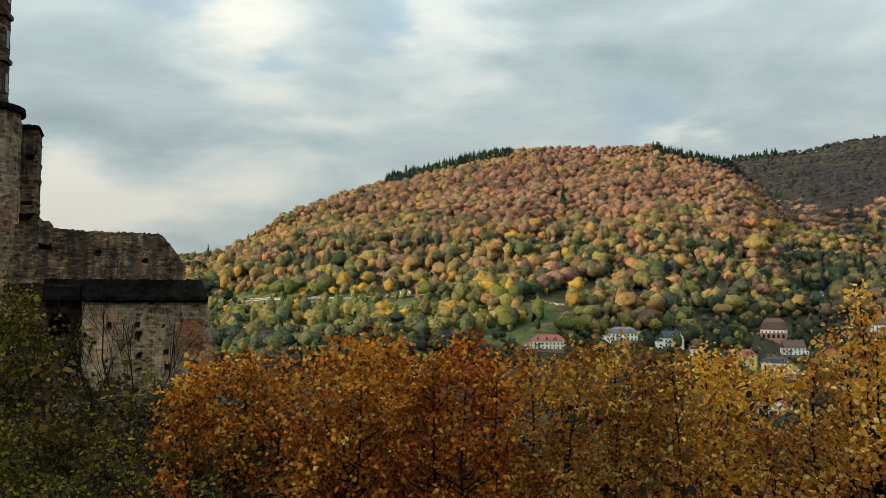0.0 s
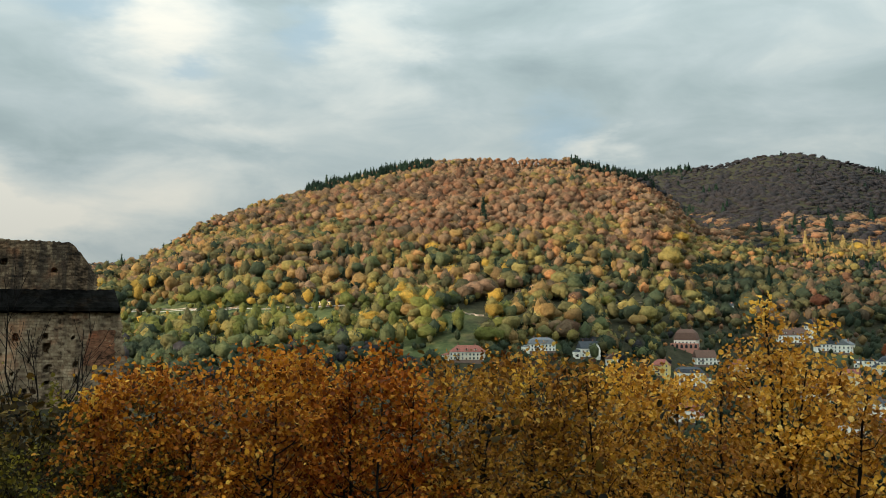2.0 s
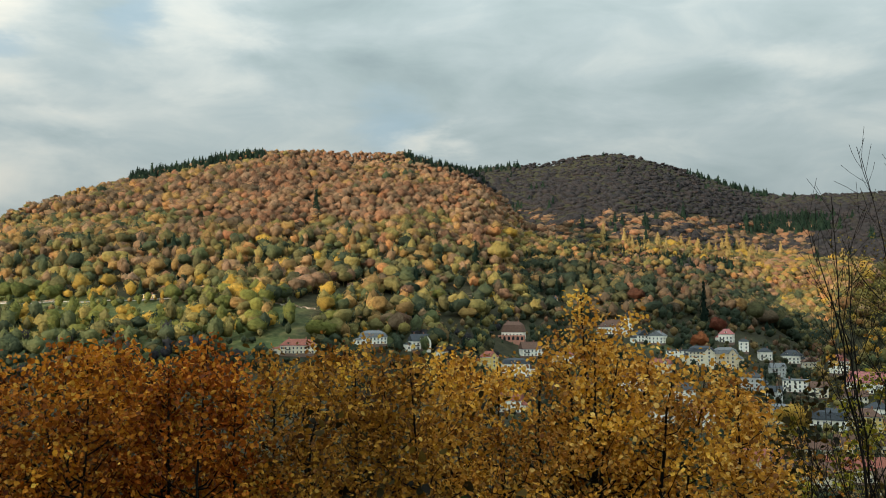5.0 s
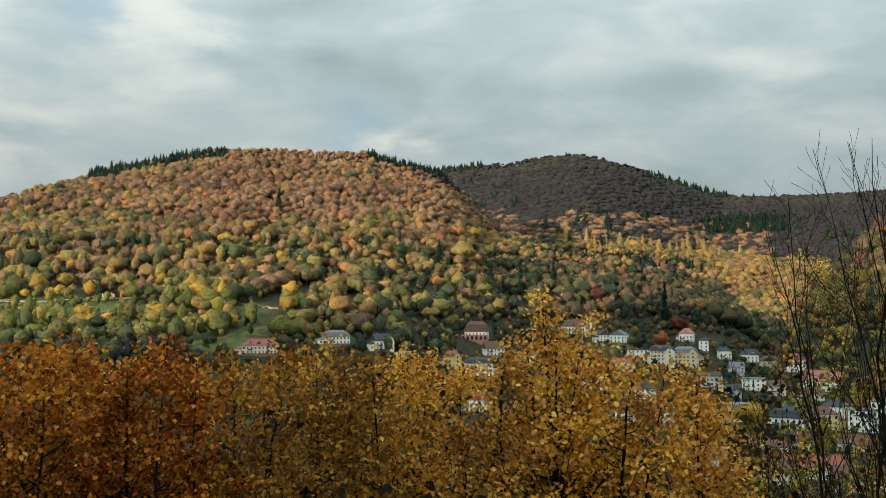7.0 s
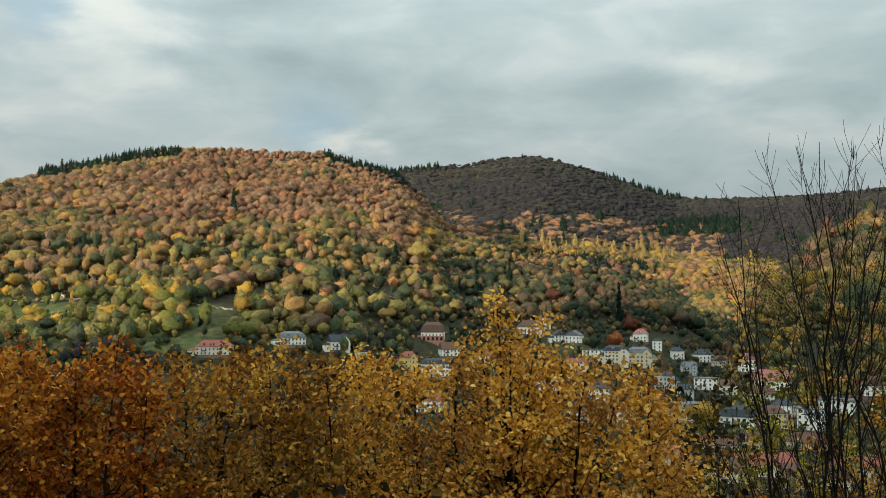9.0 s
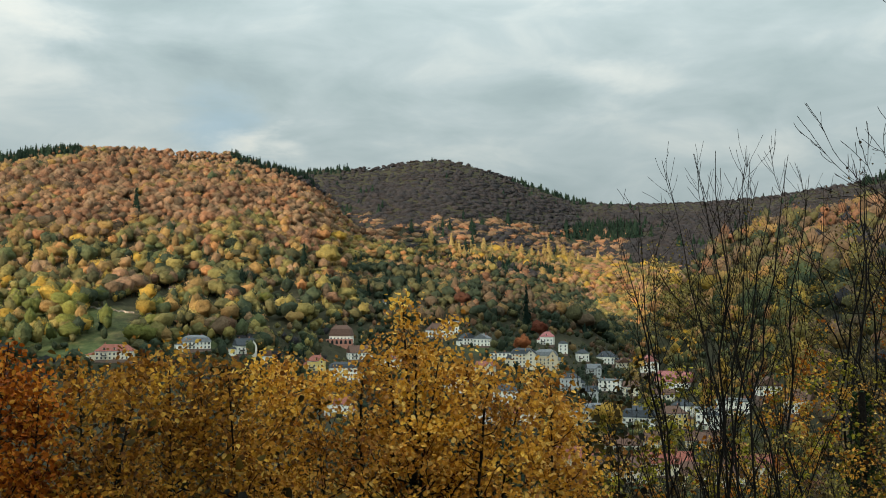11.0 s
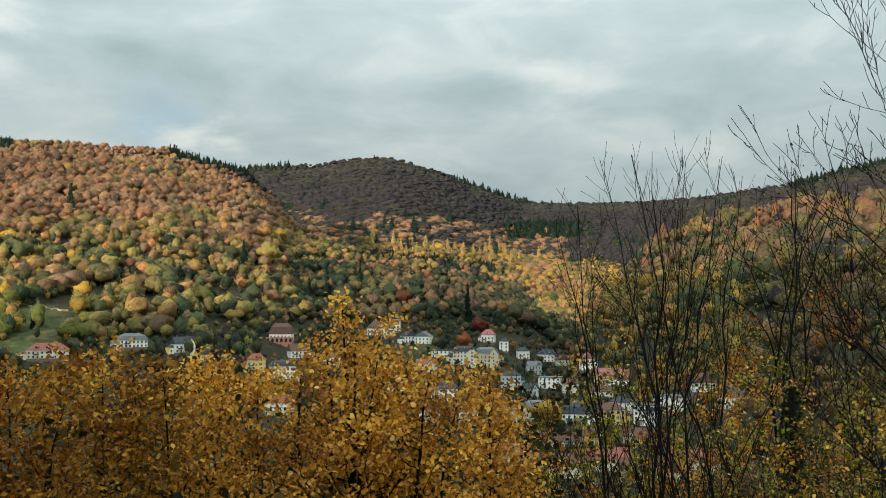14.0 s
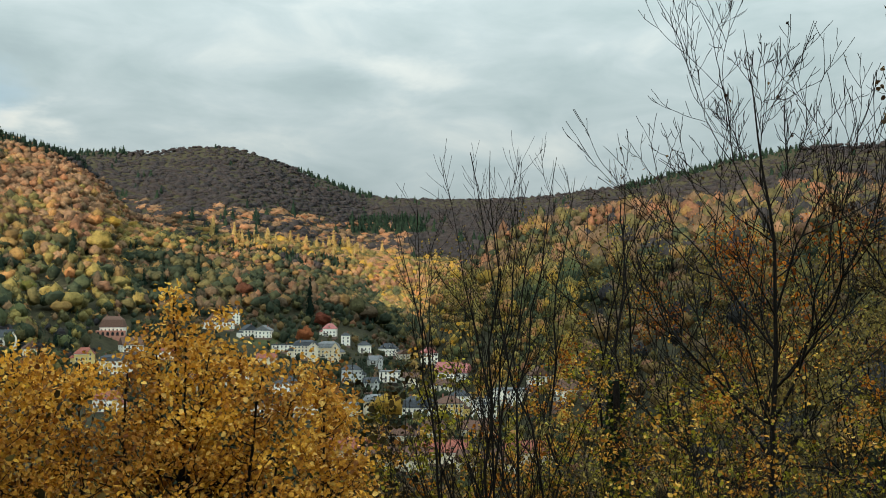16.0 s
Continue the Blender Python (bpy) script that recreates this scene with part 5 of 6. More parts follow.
for e in (12.2, 14.7, 17.2):
    for k in range(8):
        a = 2 * math.pi * (k + 0.5) / 8 + 0.2
        part("tower_window", box(bmesh.new(), -0.45, 0.45, -0.06, 0.3, 0, 1.9, 0.04), MAT_PANE, castle, m=pose(sx + math.cos(a) * 2.13, 4.5 + math.sin(a) * 2.13, cz(e), 0, 0, math.degrees(a) + 90))
stone_wall("side_tower", STONE, cz(4.0), const(cz(10.5)), const(cu(-25.4)), lin([(cz(4.0), cu(-23.98)), (cz(10.5), cu(-23.86))]), 6.0, 5.0, [(cu(-24.4), cz(8.7), 0.7, 0.35), (cu(-24.45), cz(6.0), 0.8, 0.4)])
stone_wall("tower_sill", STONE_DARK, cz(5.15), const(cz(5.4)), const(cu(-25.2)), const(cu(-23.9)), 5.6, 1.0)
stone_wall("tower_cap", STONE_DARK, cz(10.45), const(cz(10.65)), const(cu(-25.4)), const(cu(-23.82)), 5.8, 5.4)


# ---- trees of the terrace slope ----
LEAF_OUTLINE = np.array([(0, 0, 0), (-0.42, 0.28, 0.10), (-0.36, 0.72, 0.12), (0, 1.05, -0.03), (0.36, 0.72, 0.12), (0.42, 0.28, 0.10)])


def leaves_mesh(name, points, rng, size, mat, droop=0.4):
    """Single folded leaves, each an island, at the given points."""
    n = len(points)
    s = size * rng.uniform(0.6, 1.3, n)
    a = rng.uniform(0, 2 * math.pi, n)
    axis = np.stack([np.cos(a), np.sin(a), rng.normal(-droop, 0.6, n)], -1)
    axis /= np.linalg.norm(axis, axis=1, keepdims=True)
    nor = rng.normal(size=(n, 3)) * 0.9 + [0, -0.25, 0.45]
    nor -= axis * (nor * axis).sum(1, keepdims=True)
    nor /= np.linalg.norm(nor, axis=1, keepdims=True) + 1e-9
    sid = np.cross(axis, nor)
    wide = rng.uniform(0.75, 1.1, n)
    V = points[:, None] + s[:, None, None] * (sid[:, None] * LEAF_OUTLINE[None, :, 0:1] * wide[:, None, None] + axis[:, None] * LEAF_OUTLINE[None, :, 1:2] + nor[:, None] * LEAF_OUTLINE[None, :, 2:3])
    base = np.arange(n)[:, None] * 6
    F = np.concatenate([base + [0, 1, 2, 3], base + [0, 3, 4, 5]])
    return mesh_of(name, V.reshape(-1, 3), F, mat)


def rotate(v, axis, angle):
    axis = axis / (np.linalg.norm(axis) + 1e-9)
    return v * math.cos(angle) + np.cross(axis, v) * math.sin(angle) + axis * axis.dot(v) * (1 - math.cos(angle))


def grow(rng, start, way_, length, radius, level, spec, out):
    """One branch and, from it, all that it bears. spec: a row a level of (children, angle, share of the length, wander, lift)."""
    kids, angle, share, wander, lift = spec[level]
    n = (12, 6, 3, 2)[min(level, 3)]
    p, d = np.array(start, float), np.array(way_, float)
    P, W = [p.copy()], [d.copy()]
    for k in range(n):
        d = d + rng.normal(size=3) * wander + np.array([0, 0, lift])
        d /= np.linalg.norm(d)
        p = p + d * length / n
        P.append(p.copy()), W.append(d.copy())
    P = np.array(P)
    r = radius * np.linspace(1, 0.08 if level == 0 else 0.28, n + 1)
    out[min(level, 3)].append((P, np.maximum(r, 0.0025)))
    if level + 1 >= len(spec):
        return
    turn = rng.uniform(0, 6.28)
    for k in range(kids):
        u = 0.22 + 0.76 * (k + rng.uniform(0, 0.9)) / kids
        i = min(n, int(u * n))
        turn += 2.4 + rng.uniform(-0.5, 0.5)
        side = np.cross(W[i], [0.3, 0.1, 1.0])
        side = rotate(side, W[i], turn)
        cd = rotate(W[i], side, radians(angle) * rng.uniform(0.7, 1.25))
        grow(rng, P[i], cd, length * share * rng.uniform(0.6, 1.15) * (1.15 - 0.55 * u), r[i] * 0.62, level + 1, spec, out)


def tree(name, az, dist, top_el, lean, stems, spec, leaf, count, size, label, category="tree", seed=0, trunk_r=0.05, fill=0.07, base=None, bark=None, low=None, group="", spreadout=0.35, droop=0.4, z_keep=None, narrow=1.0, thin=0.003):
    """A tree or bush on the slope: woody parts by growth, leaves along its twigs."""
    rng = np.random.default_rng(seed)
    x, y = dist * math.sin(radians(az)), dist * math.cos(radians(az))
    z = ground_z(x, y) - 0.15
    root = thing(name, Matrix.Translation((x, y, z)), label, category, group)
    tall = EYE_Z + dist * math.tan(radians(top_el)) - z
    out = {0: [], 1: [], 2: [], 3: []}
    for k in range(stems):
        a = 2 * math.pi * (k + rng.uniform(0, 0.7)) / stems
        w = spreadout * rng.uniform(0.4, 1.2) if stems > 1 else 0.03
        d = np.array([math.cos(a) * w + lean, math.sin(a) * w, 1.0])
        d /= np.linalg.norm(d)
        off = 0.12 * (stems > 1)
        grow(rng, (math.cos(a) * off, math.sin(a) * off, 0), d, 1.0 * rng.uniform(0.85, 1.0), 1.0, 0, spec, out)
    # bring the grown form to its height, its top over its foot
    ends = np.concatenate([P for lv in out.values() for P, _ in lv])
    reach = np.quantile(ends[:, 2], 0.995)
    peak = ends[ends[:, 2] > 0.6 * reach].mean(0)
    for lv in out:
        for P, _ in out[lv]:
            P[:, :2] -= peak[:2] * np.clip(P[:, 2:3] / reach, 0, 1)
    k = tall / reach
    for lv in out:
        out[lv] = [(P * (k * narrow, k * narrow, k), np.maximum(r * trunk_r, thin)) for P, r in out[lv]]
    for P, r in out[0]:
        V, F = tubes([(P, r)], 7)
        part("trunk" if stems == 1 else "stem", mesh_of("trunk", V, F, bark or MAT_BARK), None, root)
    for P, r in out[1]:
        V, F = tubes([(P, r)], 5)
        part("limb", mesh_of("limb", V, F, bark or MAT_BARK), None, root)
    fineL = out[2] + out[3]
    if fineL:
        V, F = tubes(fineL, 3)
        tagged(part("twig_spray", mesh_of("twig_spray", V, F, MAT_TWIG), None, root), kind="stuff")
    if count:
        src = out[3] or out[2]
        pts = np.concatenate([P[1:] for P, _ in src])
        if z_keep is not None:
            u = rng.uniform(size=len(pts))
            pts = pts[(pts[:, 2] + z > z_keep) | (u < 0.1)]
        pts = pts[rng.integers(0, len(pts), max(1, count // 6))]
        pick = pts[rng.integers(0, len(pts), count)] + rng.normal(size=(count, 3)) * fill
        tagged(part("leaves", leaves_mesh("leaves", pick, rng, size, LEAF[leaf], droop), None, root), kind="stuff")
    return root


THICKET = [(az + 1.1 * math.sin(i * 2.3), 19 + 1.5 * math.cos(i * 1.9), (-5.2, -4.2, -4.8)[i % 3]) for i, az in enumerate(range(-8, 30, 4))] + [(-15.6, 17, -4.9), (-13.2, 17.5, -4.0), (-10.8, 17, -4.1)]
BUSHY = [(9, 38, 0.50, 0.05, 0.01), (7, 45, 0.45, 0.09, 0.02), (4, 48, 0.50, 0.12, 0.01), (0, 0, 0, 0.14, 0.0)]
SHRUBBY = [(7, 38, 0.50, 0.05, 0.01), (5, 45, 0.45, 0.09, 0.02), (3, 48, 0.50, 0.12, 0.01), (0, 0, 0, 0.14, 0.0)]

def leafy_tree(name, dist, peaks, leaf, label, seed, group, size=0.064, trunk_r=0.06, clusters=46, each=36, wide=1.0, low=96.3, grow_out=0.45):
    """A many-stemmed leafy tree. peaks: bearing and height angle of each stem's tip; leaves sit in clumps at the ends of side branches."""
    rng = np.random.default_rng(seed)
    mid = sum(a for a, _ in peaks) / len(peaks)
    bx, by = dist * math.sin(radians(mid)), dist * math.cos(radians(mid))
    bz = ground_z(bx, by) - 0.15
    root = thing(name, Matrix.Translation((bx, by, bz)), label, "tree", group)
    branches, clumps = [], []
    for az, el in peaks:
        dd = dist + rng.uniform(-0.8, 0.8)
        tip = np.array([dd * math.sin(radians(az)), dd * math.cos(radians(az)), EYE_Z + dd * math.tan(radians(el))]) - (bx, by, bz)
        foot = np.array([rng.uniform(-0.25, 0.25), rng.uniform(-0.25, 0.25), 0.0])
        u = np.linspace(0, 1, 14)[:, None]
        P = foot + (tip - foot) * np.concatenate([u ** 1.5, u ** 1.5, u], 1)
        P[1:-1, :2] += np.cumsum(rng.normal(size=(12, 2)) * 0.075, 0) * np.sin(u[1:-1] * math.pi)
        r = trunk_r * np.linspace(1, 0.10, 14)
        V, F = tubes([(P, r)], 7)
        part("stem", mesh_of("stem", V, F, MAT_BARK), None, root)
        deep = tip[2] - (low - bz)
        for k in range(4):
            i = 5 + 2 * k + int(rng.integers(0, 2))
            a, reach = rng.uniform(0, 2 * math.pi), rng.uniform(0.5, 1.0) * wide
            t = np.linspace(0, 1, 7)[:, None]
            B = P[i] + np.array([math.cos(a), math.sin(a), 0.0]) * reach * t ** 0.85 + np.array([0, 0, 1.0]) * min(0.8 * reach, tip[2] - P[i, 2] - 0.05) * t ** 1.3
            B[1:] += np.cumsum(rng.normal(size=(6, 3)) * 0.03, 0)
            V, F = tubes([(B, r[i] * 0.55 * np.linspace(1, 0.25, 7))], 5)
            part("limb", mesh_of("limb", V, F, MAT_BARK), None, root)
            clumps += [B[-1], B[-2], B[-3]]
        for k in range(clusters):
            s = deep * (k + rng.uniform(0, 1)) / clusters
            reach = min(wide, 0.10 + grow_out * s) * math.sqrt(rng.uniform(0.02, 1))
            a = rng.uniform(0, 2 * math.pi)
            at = np.array([np.interp(tip[2] - s, P[:, 2], P[:, c]) for c in range(3)])
            end = at + np.array([math.cos(a) * reach, math.sin(a) * reach, 0.0])
            hs = tip[2] - s - 0.75 * reach - 0.05
            start = np.array([np.interp(hs, P[:, 2], P[:, c]) for c in range(3)])
            t = np.linspace(0, 1, 5)[:, None]
            B = start + (end - start) * np.concatenate([t ** 0.8, t ** 0.8, t ** 1.4], 1)
            B[1:-1] += rng.normal(size=(3, 3)) * 0.05 * reach
            branches.append((B, (0.004 + 0.016 * reach) * np.linspace(1, 0.3, 5)))
            clumps.append(end)
            if rng.uniform() < 0.6:
                clumps.append(B[3] + rng.normal(size=3) * 0.08)
    V, F = tubes(branches, 4)
    tagged(part("branch_spray", mesh_of("branch_spray", V, F, MAT_TWIG), None, root), kind="stuff")
    c = np.array(clumps)
    many = rng.integers(each // 4, each + each // 2, len(c))
    pts = np.repeat(c, many, 0)
    pts = pts + rng.normal(size=pts.shape) * (0.14, 0.14, 0.10)
    tagged(part("leaves", leaves_mesh("leaves", pts, rng, size, LEAF[leaf], 0.6), None, root), kind="stuff")
    return root


BELOW = "autumn trees below the terrace"
# a thicket behind them on the falling slope, dark-leaved to shade the gaps
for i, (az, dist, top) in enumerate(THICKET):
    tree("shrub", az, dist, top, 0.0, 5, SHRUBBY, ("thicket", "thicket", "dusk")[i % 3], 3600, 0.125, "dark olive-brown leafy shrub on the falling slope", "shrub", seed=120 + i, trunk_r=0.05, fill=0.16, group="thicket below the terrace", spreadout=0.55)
HAZEL = " autumn hazel with dense leaves"
leafy_tree("hazel_tree", 14.0, [(-15.0, -4.4), (-13.0, -3.3), (-11.2, -2.8), (-9.3, -3.1)], "orange", "orange-brown" + HAZEL, 20, BELOW)
leafy_tree("hazel_tree", 13.0, [(-7.6, -2.7), (-6.2, -2.0), (-4.9, -2.6)], "orange", "orange-brown" + HAZEL, 21, BELOW)
leafy_tree("hazel_tree", 14.0, [(-3.4, -2.2), (-1.8, -3.3), (0.2, -2.6)], "orange", "orange-brown" + HAZEL, 22, BELOW)
leafy_tree("beech_bush", 13.2, [(-0.6, -3.4), (1.6, -1.6), (3.2, -3.1)], "rusty", "rusty brown leafy beech bush on the slope", 23, BELOW)
leafy_tree("hazel_tree", 14.0, [(5.0, -2.8), (7.0, -3.1), (8.7, -2.2)], "olive", "yellow and olive" + HAZEL, 24, BELOW)
leafy_tree("hazel_tree", 13.0, [(10.0, -3.3), (11.6, -3.4), (13.2, -3.1)], "olive", "yellow and olive" + HAZEL, 25, BELOW)
leafy_tree("hazel_tree", 14.0, [(14.9, -2.7), (16.6, -3.4), (18.4, -3.4)], "gold", "golden yellow" + HAZEL, 26, BELOW)
leafy_tree("linden_tree", 13.5, [(21.0, -2.8), (22.3, -1.7), (23.3, 0.6), (24.1, -1.9), (25.4, -3.0), (27.2, -2.9), (28.6, -3.4)], "gold", "golden yellow linden tree with round leaves", 31, BELOW, 0.066, 0.085, 38, 34)
leafy_tree("hazel_tree", 13.0, [(30.3, -3.7), (32.0, -4.2), (33.0, -5.4)], "gold", "golden yellow" + HAZEL, 28, BELOW, wide=0.8)

# bushes and trees by the castle
tree("willow_tree", -27.2, 36, 4.0, 0.0, 5, BUSHY, "moss", 16000, 0.15, "dark yellow-green leafy tree beside the castle tower", seed=41, trunk_r=0.12, fill=0.22, spreadout=0.16)
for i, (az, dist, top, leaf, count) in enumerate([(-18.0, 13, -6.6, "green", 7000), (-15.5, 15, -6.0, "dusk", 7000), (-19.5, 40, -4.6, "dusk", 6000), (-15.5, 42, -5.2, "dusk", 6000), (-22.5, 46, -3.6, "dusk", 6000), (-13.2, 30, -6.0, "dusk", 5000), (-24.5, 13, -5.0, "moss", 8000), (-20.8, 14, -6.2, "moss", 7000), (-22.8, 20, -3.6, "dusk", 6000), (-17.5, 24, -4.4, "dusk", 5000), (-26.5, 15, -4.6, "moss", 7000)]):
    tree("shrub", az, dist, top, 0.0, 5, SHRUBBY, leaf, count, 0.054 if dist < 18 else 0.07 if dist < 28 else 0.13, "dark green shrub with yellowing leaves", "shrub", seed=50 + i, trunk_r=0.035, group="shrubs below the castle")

# bare trees
def fork(rng, p, d, length, r, depth, spec, out, level=0, crown=0.3):
    """A branch that wanders, bears side twigs and splits at its end. spec: angle, share, wander, lift, side twigs."""
    angle, share, wander, lift, sides = spec
    n = 9 if level < 3 else 5
    p, d = np.array(p, float), np.array(d, float)
    P, W = [p.copy()], []
    for k in range(n):
        d = d + rng.normal(size=3) * wander + np.array([0, 0, lift])
        d /= np.linalg.norm(d)
        p = p + d * length / n
        P.append(p.copy()), W.append(d.copy())
    P = np.array(P)
    out[min(level, 3)].append((P, r * np.linspace(1, 0.66 if depth else 0.25, n + 1)))
    for k in range(sides if level else 0):
        i = rng.integers(1, n)
        td = rotate(W[i], rotate(np.cross(W[i], [0.2, 0.4, 1.0]), W[i], rng.uniform(0, 6.28)), radians(42) * rng.uniform(0.7, 1.2))
        if depth > 1 and k == 0:
            fork(rng, P[i], td, length * 0.62, r * 0.45, max(1, depth - 2), spec, out, max(level + 1, 2))
            continue
        tl, q, Q = length * rng.uniform(0.22, 0.5), P[i].copy(), [P[i].copy()]
        for j in range(4):
            td = td + rng.normal(size=3) * wander * 1.2 + np.array([0, 0, lift * 3.5])
            td /= np.linalg.norm(td)
            q = q + td * tl / 4
            Q.append(q.copy())
        out[3].append((np.array(Q), r * 0.32 * np.linspace(1, 0.4, 5)))
    if depth == 0:
        return
    if level == 0:
        share = crown
    turn = rng.uniform(0, 6.28)
    kids = 2 + (rng.uniform() < 0.3) + (level == 0)
    for k in range(kids):
        turn += 6.28 / kids
        bend = radians(angle) * rng.uniform(0.7, 1.3) * (0.5 if k == 0 else 1.0)
        cd = rotate(d, rotate(np.cross(d, [0.3, 0.1, 1.0]), d, turn), bend)
        fork(rng, p, cd, length * share * rng.uniform(0.85, 1.12), r * (0.7 if k == 0 else 0.56), depth - 1, spec, out, level + 1)


def bare_tree(name, az, dist, top_el, stems, spec, depth, first, label, seed, trunk_r, spreadout, lean=0.0, limbs=(), leaf="brown", count=0, size=0.07, group="bare trees", fill=0.04, thin=0.004, crown=0.3, narrow=1.0):
    """A leafless tree that forks again and again. limbs: low side limbs as (height share, bearing in degrees, slope, length share)."""
    rng = np.random.default_rng(seed)
    x, y = dist * math.sin(radians(az)), dist * math.cos(radians(az))
    z = ground_z(x, y) - 0.15
    root = thing(name, Matrix.Translation((x, y, z)), label, "tree", group)
    tall = EYE_Z + dist * math.tan(radians(top_el)) - z
    out = {0: [], 1: [], 2: [], 3: []}
    right = np.array([math.cos(radians(az)), -math.sin(radians(az)), 0.0])
    for k in range(stems):
        a = 2 * math.pi * (k + rng.uniform(0, 0.5)) / stems
        w = spreadout * rng.uniform(0.5, 1.1) if stems > 1 else 0.02
        d = np.array([math.cos(a) * w, math.sin(a) * w, 1.0]) 
        fork(rng, (math.cos(a) * 0.01 * (stems > 1), math.sin(a) * 0.01 * (stems > 1), 0), d / np.linalg.norm(d), first * rng.uniform(0.9, 1.1), 1.0, depth, spec, out, 0, crown)
    ends = np.concatenate([P for lv in out.values() for P, _ in lv])
    reach = ends[:, 2].max()
    mean = ends[ends[:, 2] > 0.7 * reach].mean(0)
    for lv in out:
        for P, _ in out[lv]:
            P[:, :2] -= (mean[:2] - right[:2] * lean * reach) * np.clip(P[:, 2:3] / reach, 0, 1)
    for share, bearing, slope, length in limbs:
        P0, R0 = out[0][0]
        i = int(np.argmin(np.abs(P0[:, 2] - share * reach)))
        b = radians(bearing - az)
        d = right * math.cos(b) + np.cross([0, 0, 1.0], right) * math.sin(b) + np.array([0, 0, slope])
        fork(rng, P0[i], d / np.linalg.norm(d), length * reach, R0[i] * 0.5, 4, (32, 0.72, 0.10, 0.05, 3), out, 1)
    k = tall / reach
    for lv in out:
        out[lv] = [(P * (k * narrow, k * narrow, k), np.maximum(r * trunk_r, thin)) for P, r in out[lv]]
    for P, r in out[0]:
        V, F = tubes([(P, r)], 8)
        part("trunk" if stems == 1 else "stem", mesh_of("trunk", V, F, MAT_BARK), None, root)
    for P, r in out[1] + out[2]:
        V, F = tubes([(P, r)], 6)
        part("limb", mesh_of("limb", V, F, MAT_BARK), None, root)
    V, F = tubes(out[3], 3)
    tagged(part("twig_spray", mesh_of("twig_spray", V, F, MAT_TWIG), None, root), kind="stuff")
    if count:
        pts = np.concatenate([P[2:] for P, _ in out[3]])
        pick = pts[rng.integers(0, len(pts), count)] + rng.normal(size=(count, 3)) * fill
        tagged(part("leaves", leaves_mesh("leaves", pick, rng, size, LEAF[leaf], 0.9), None, root), kind="stuff")
    return root


OAK = (21, 0.82, 0.10, 0.08, 3)
TWIGGY = (32, 0.80, 0.12, 0.03, 1)
def vase_tree(name, dist, foot, tips, label, seed, trunk_r, fan=0.5, limbs=17, group="bare trees", thin=0.0045):
    """A bare tree whose stems rise from one foot and fan out. tips: bearing and height angle of each stem's end; shoots stand steeply on the stems."""
    rng = np.random.default_rng(seed)
    bx, by = dist * math.sin(radians(foot)), dist * math.cos(radians(foot))
    bz = ground_z(bx, by) - 0.2
    root = thing(name, Matrix.Translation((bx, by, bz)), label, "tree", group)
    fine = []
    for j, (az, el) in enumerate(tips):
        dd = dist + rng.uniform(-1.2, 1.2)
        tip = np.array([dd * math.sin(radians(az)) - bx, dd * math.cos(radians(az)) - by, EYE_Z + dd * math.tan(radians(el)) - bz])
        u = np.linspace(0, 1, 20)[:, None]
        P = tip * np.concatenate([u ** 1.25 * (1 - fan) + fan * u ** 0.8, u ** 1.25 * (1 - fan) + fan * u ** 0.8, u], 1)
        P[1:] += np.cumsum(rng.normal(size=(19, 3)) * (0.075, 0.075, 0.0), 0) * np.sin(u[1:] * math.pi) * 1.5
        r = trunk_r * rng.uniform(0.7, 1.0) * (np.linspace(1, 0, 20) ** 0.8 * 0.93 + 0.07)
        V, F = tubes([(P, np.maximum(r, thin))], 8)
        part("stem", mesh_of("stem", V, F, MAT_BARK), None, root)
        turn = rng.uniform(0, 6.28)
        for k in range(limbs):
            i = 5 + int(13.5 * (k + rng.uniform(0, 0.9)) / limbs)
            d = P[i + 1] - P[i] if i < 19 else P[i] - P[i - 1]
            d /= np.linalg.norm(d)
            turn += 2.4 + rng.uniform(-0.4, 0.4)
            cd = rotate(d, rotate(np.cross(d, [0.3, 0.1, 1.0]), d, turn), radians(rng.uniform(16, 38)))
            length = (1 - i / 20) * tip[2] * rng.uniform(0.30, 0.55) + 0.35
            q, Q = P[i].copy(), [P[i].copy()]
            for _ in range(7):
                cd = cd + rng.normal(size=3) * 0.10 + np.array([0, 0, 0.12])
                cd /= np.linalg.norm(cd)
                q = q + cd * length / 7
                Q.append(q.copy())
            Q = np.array(Q)
            rr = np.maximum(r[i] * 0.58 * np.linspace(1, 0.22, 8), thin)
            V, F = tubes([(Q, rr)], 5)
            part("limb", mesh_of("limb", V, F, MAT_BARK), None, root)
            for _ in range(7):
                m = int(rng.integers(1, 7))
                td = Q[m] - Q[m - 1]
                td /= np.linalg.norm(td)
                td = rotate(td, rotate(np.cross(td, [0.3, 0.1, 1.0]), td, rng.uniform(0, 6.28)), radians(rng.uniform(25, 50)))
                tl, q, T = rng.uniform(0.25, 0.7), Q[m].copy(), [Q[m].copy()]
                for _ in range(3):
                    td = td + rng.normal(size=3) * 0.08 + np.array([0, 0, 0.16])
                    td /= np.linalg.norm(td)
                    q = q + td * tl / 3
                    T.append(q.copy())
                fine.append((np.array(T), np.maximum(rr[m] * 0.6 * np.linspace(1, 0.5, 4), thin * 0.8)))
    V, F = tubes(fine, 3)
    tagged(part("twig_spray", mesh_of("twig_spray", V, F, MAT_TWIG), None, root), kind="stuff")
    return root


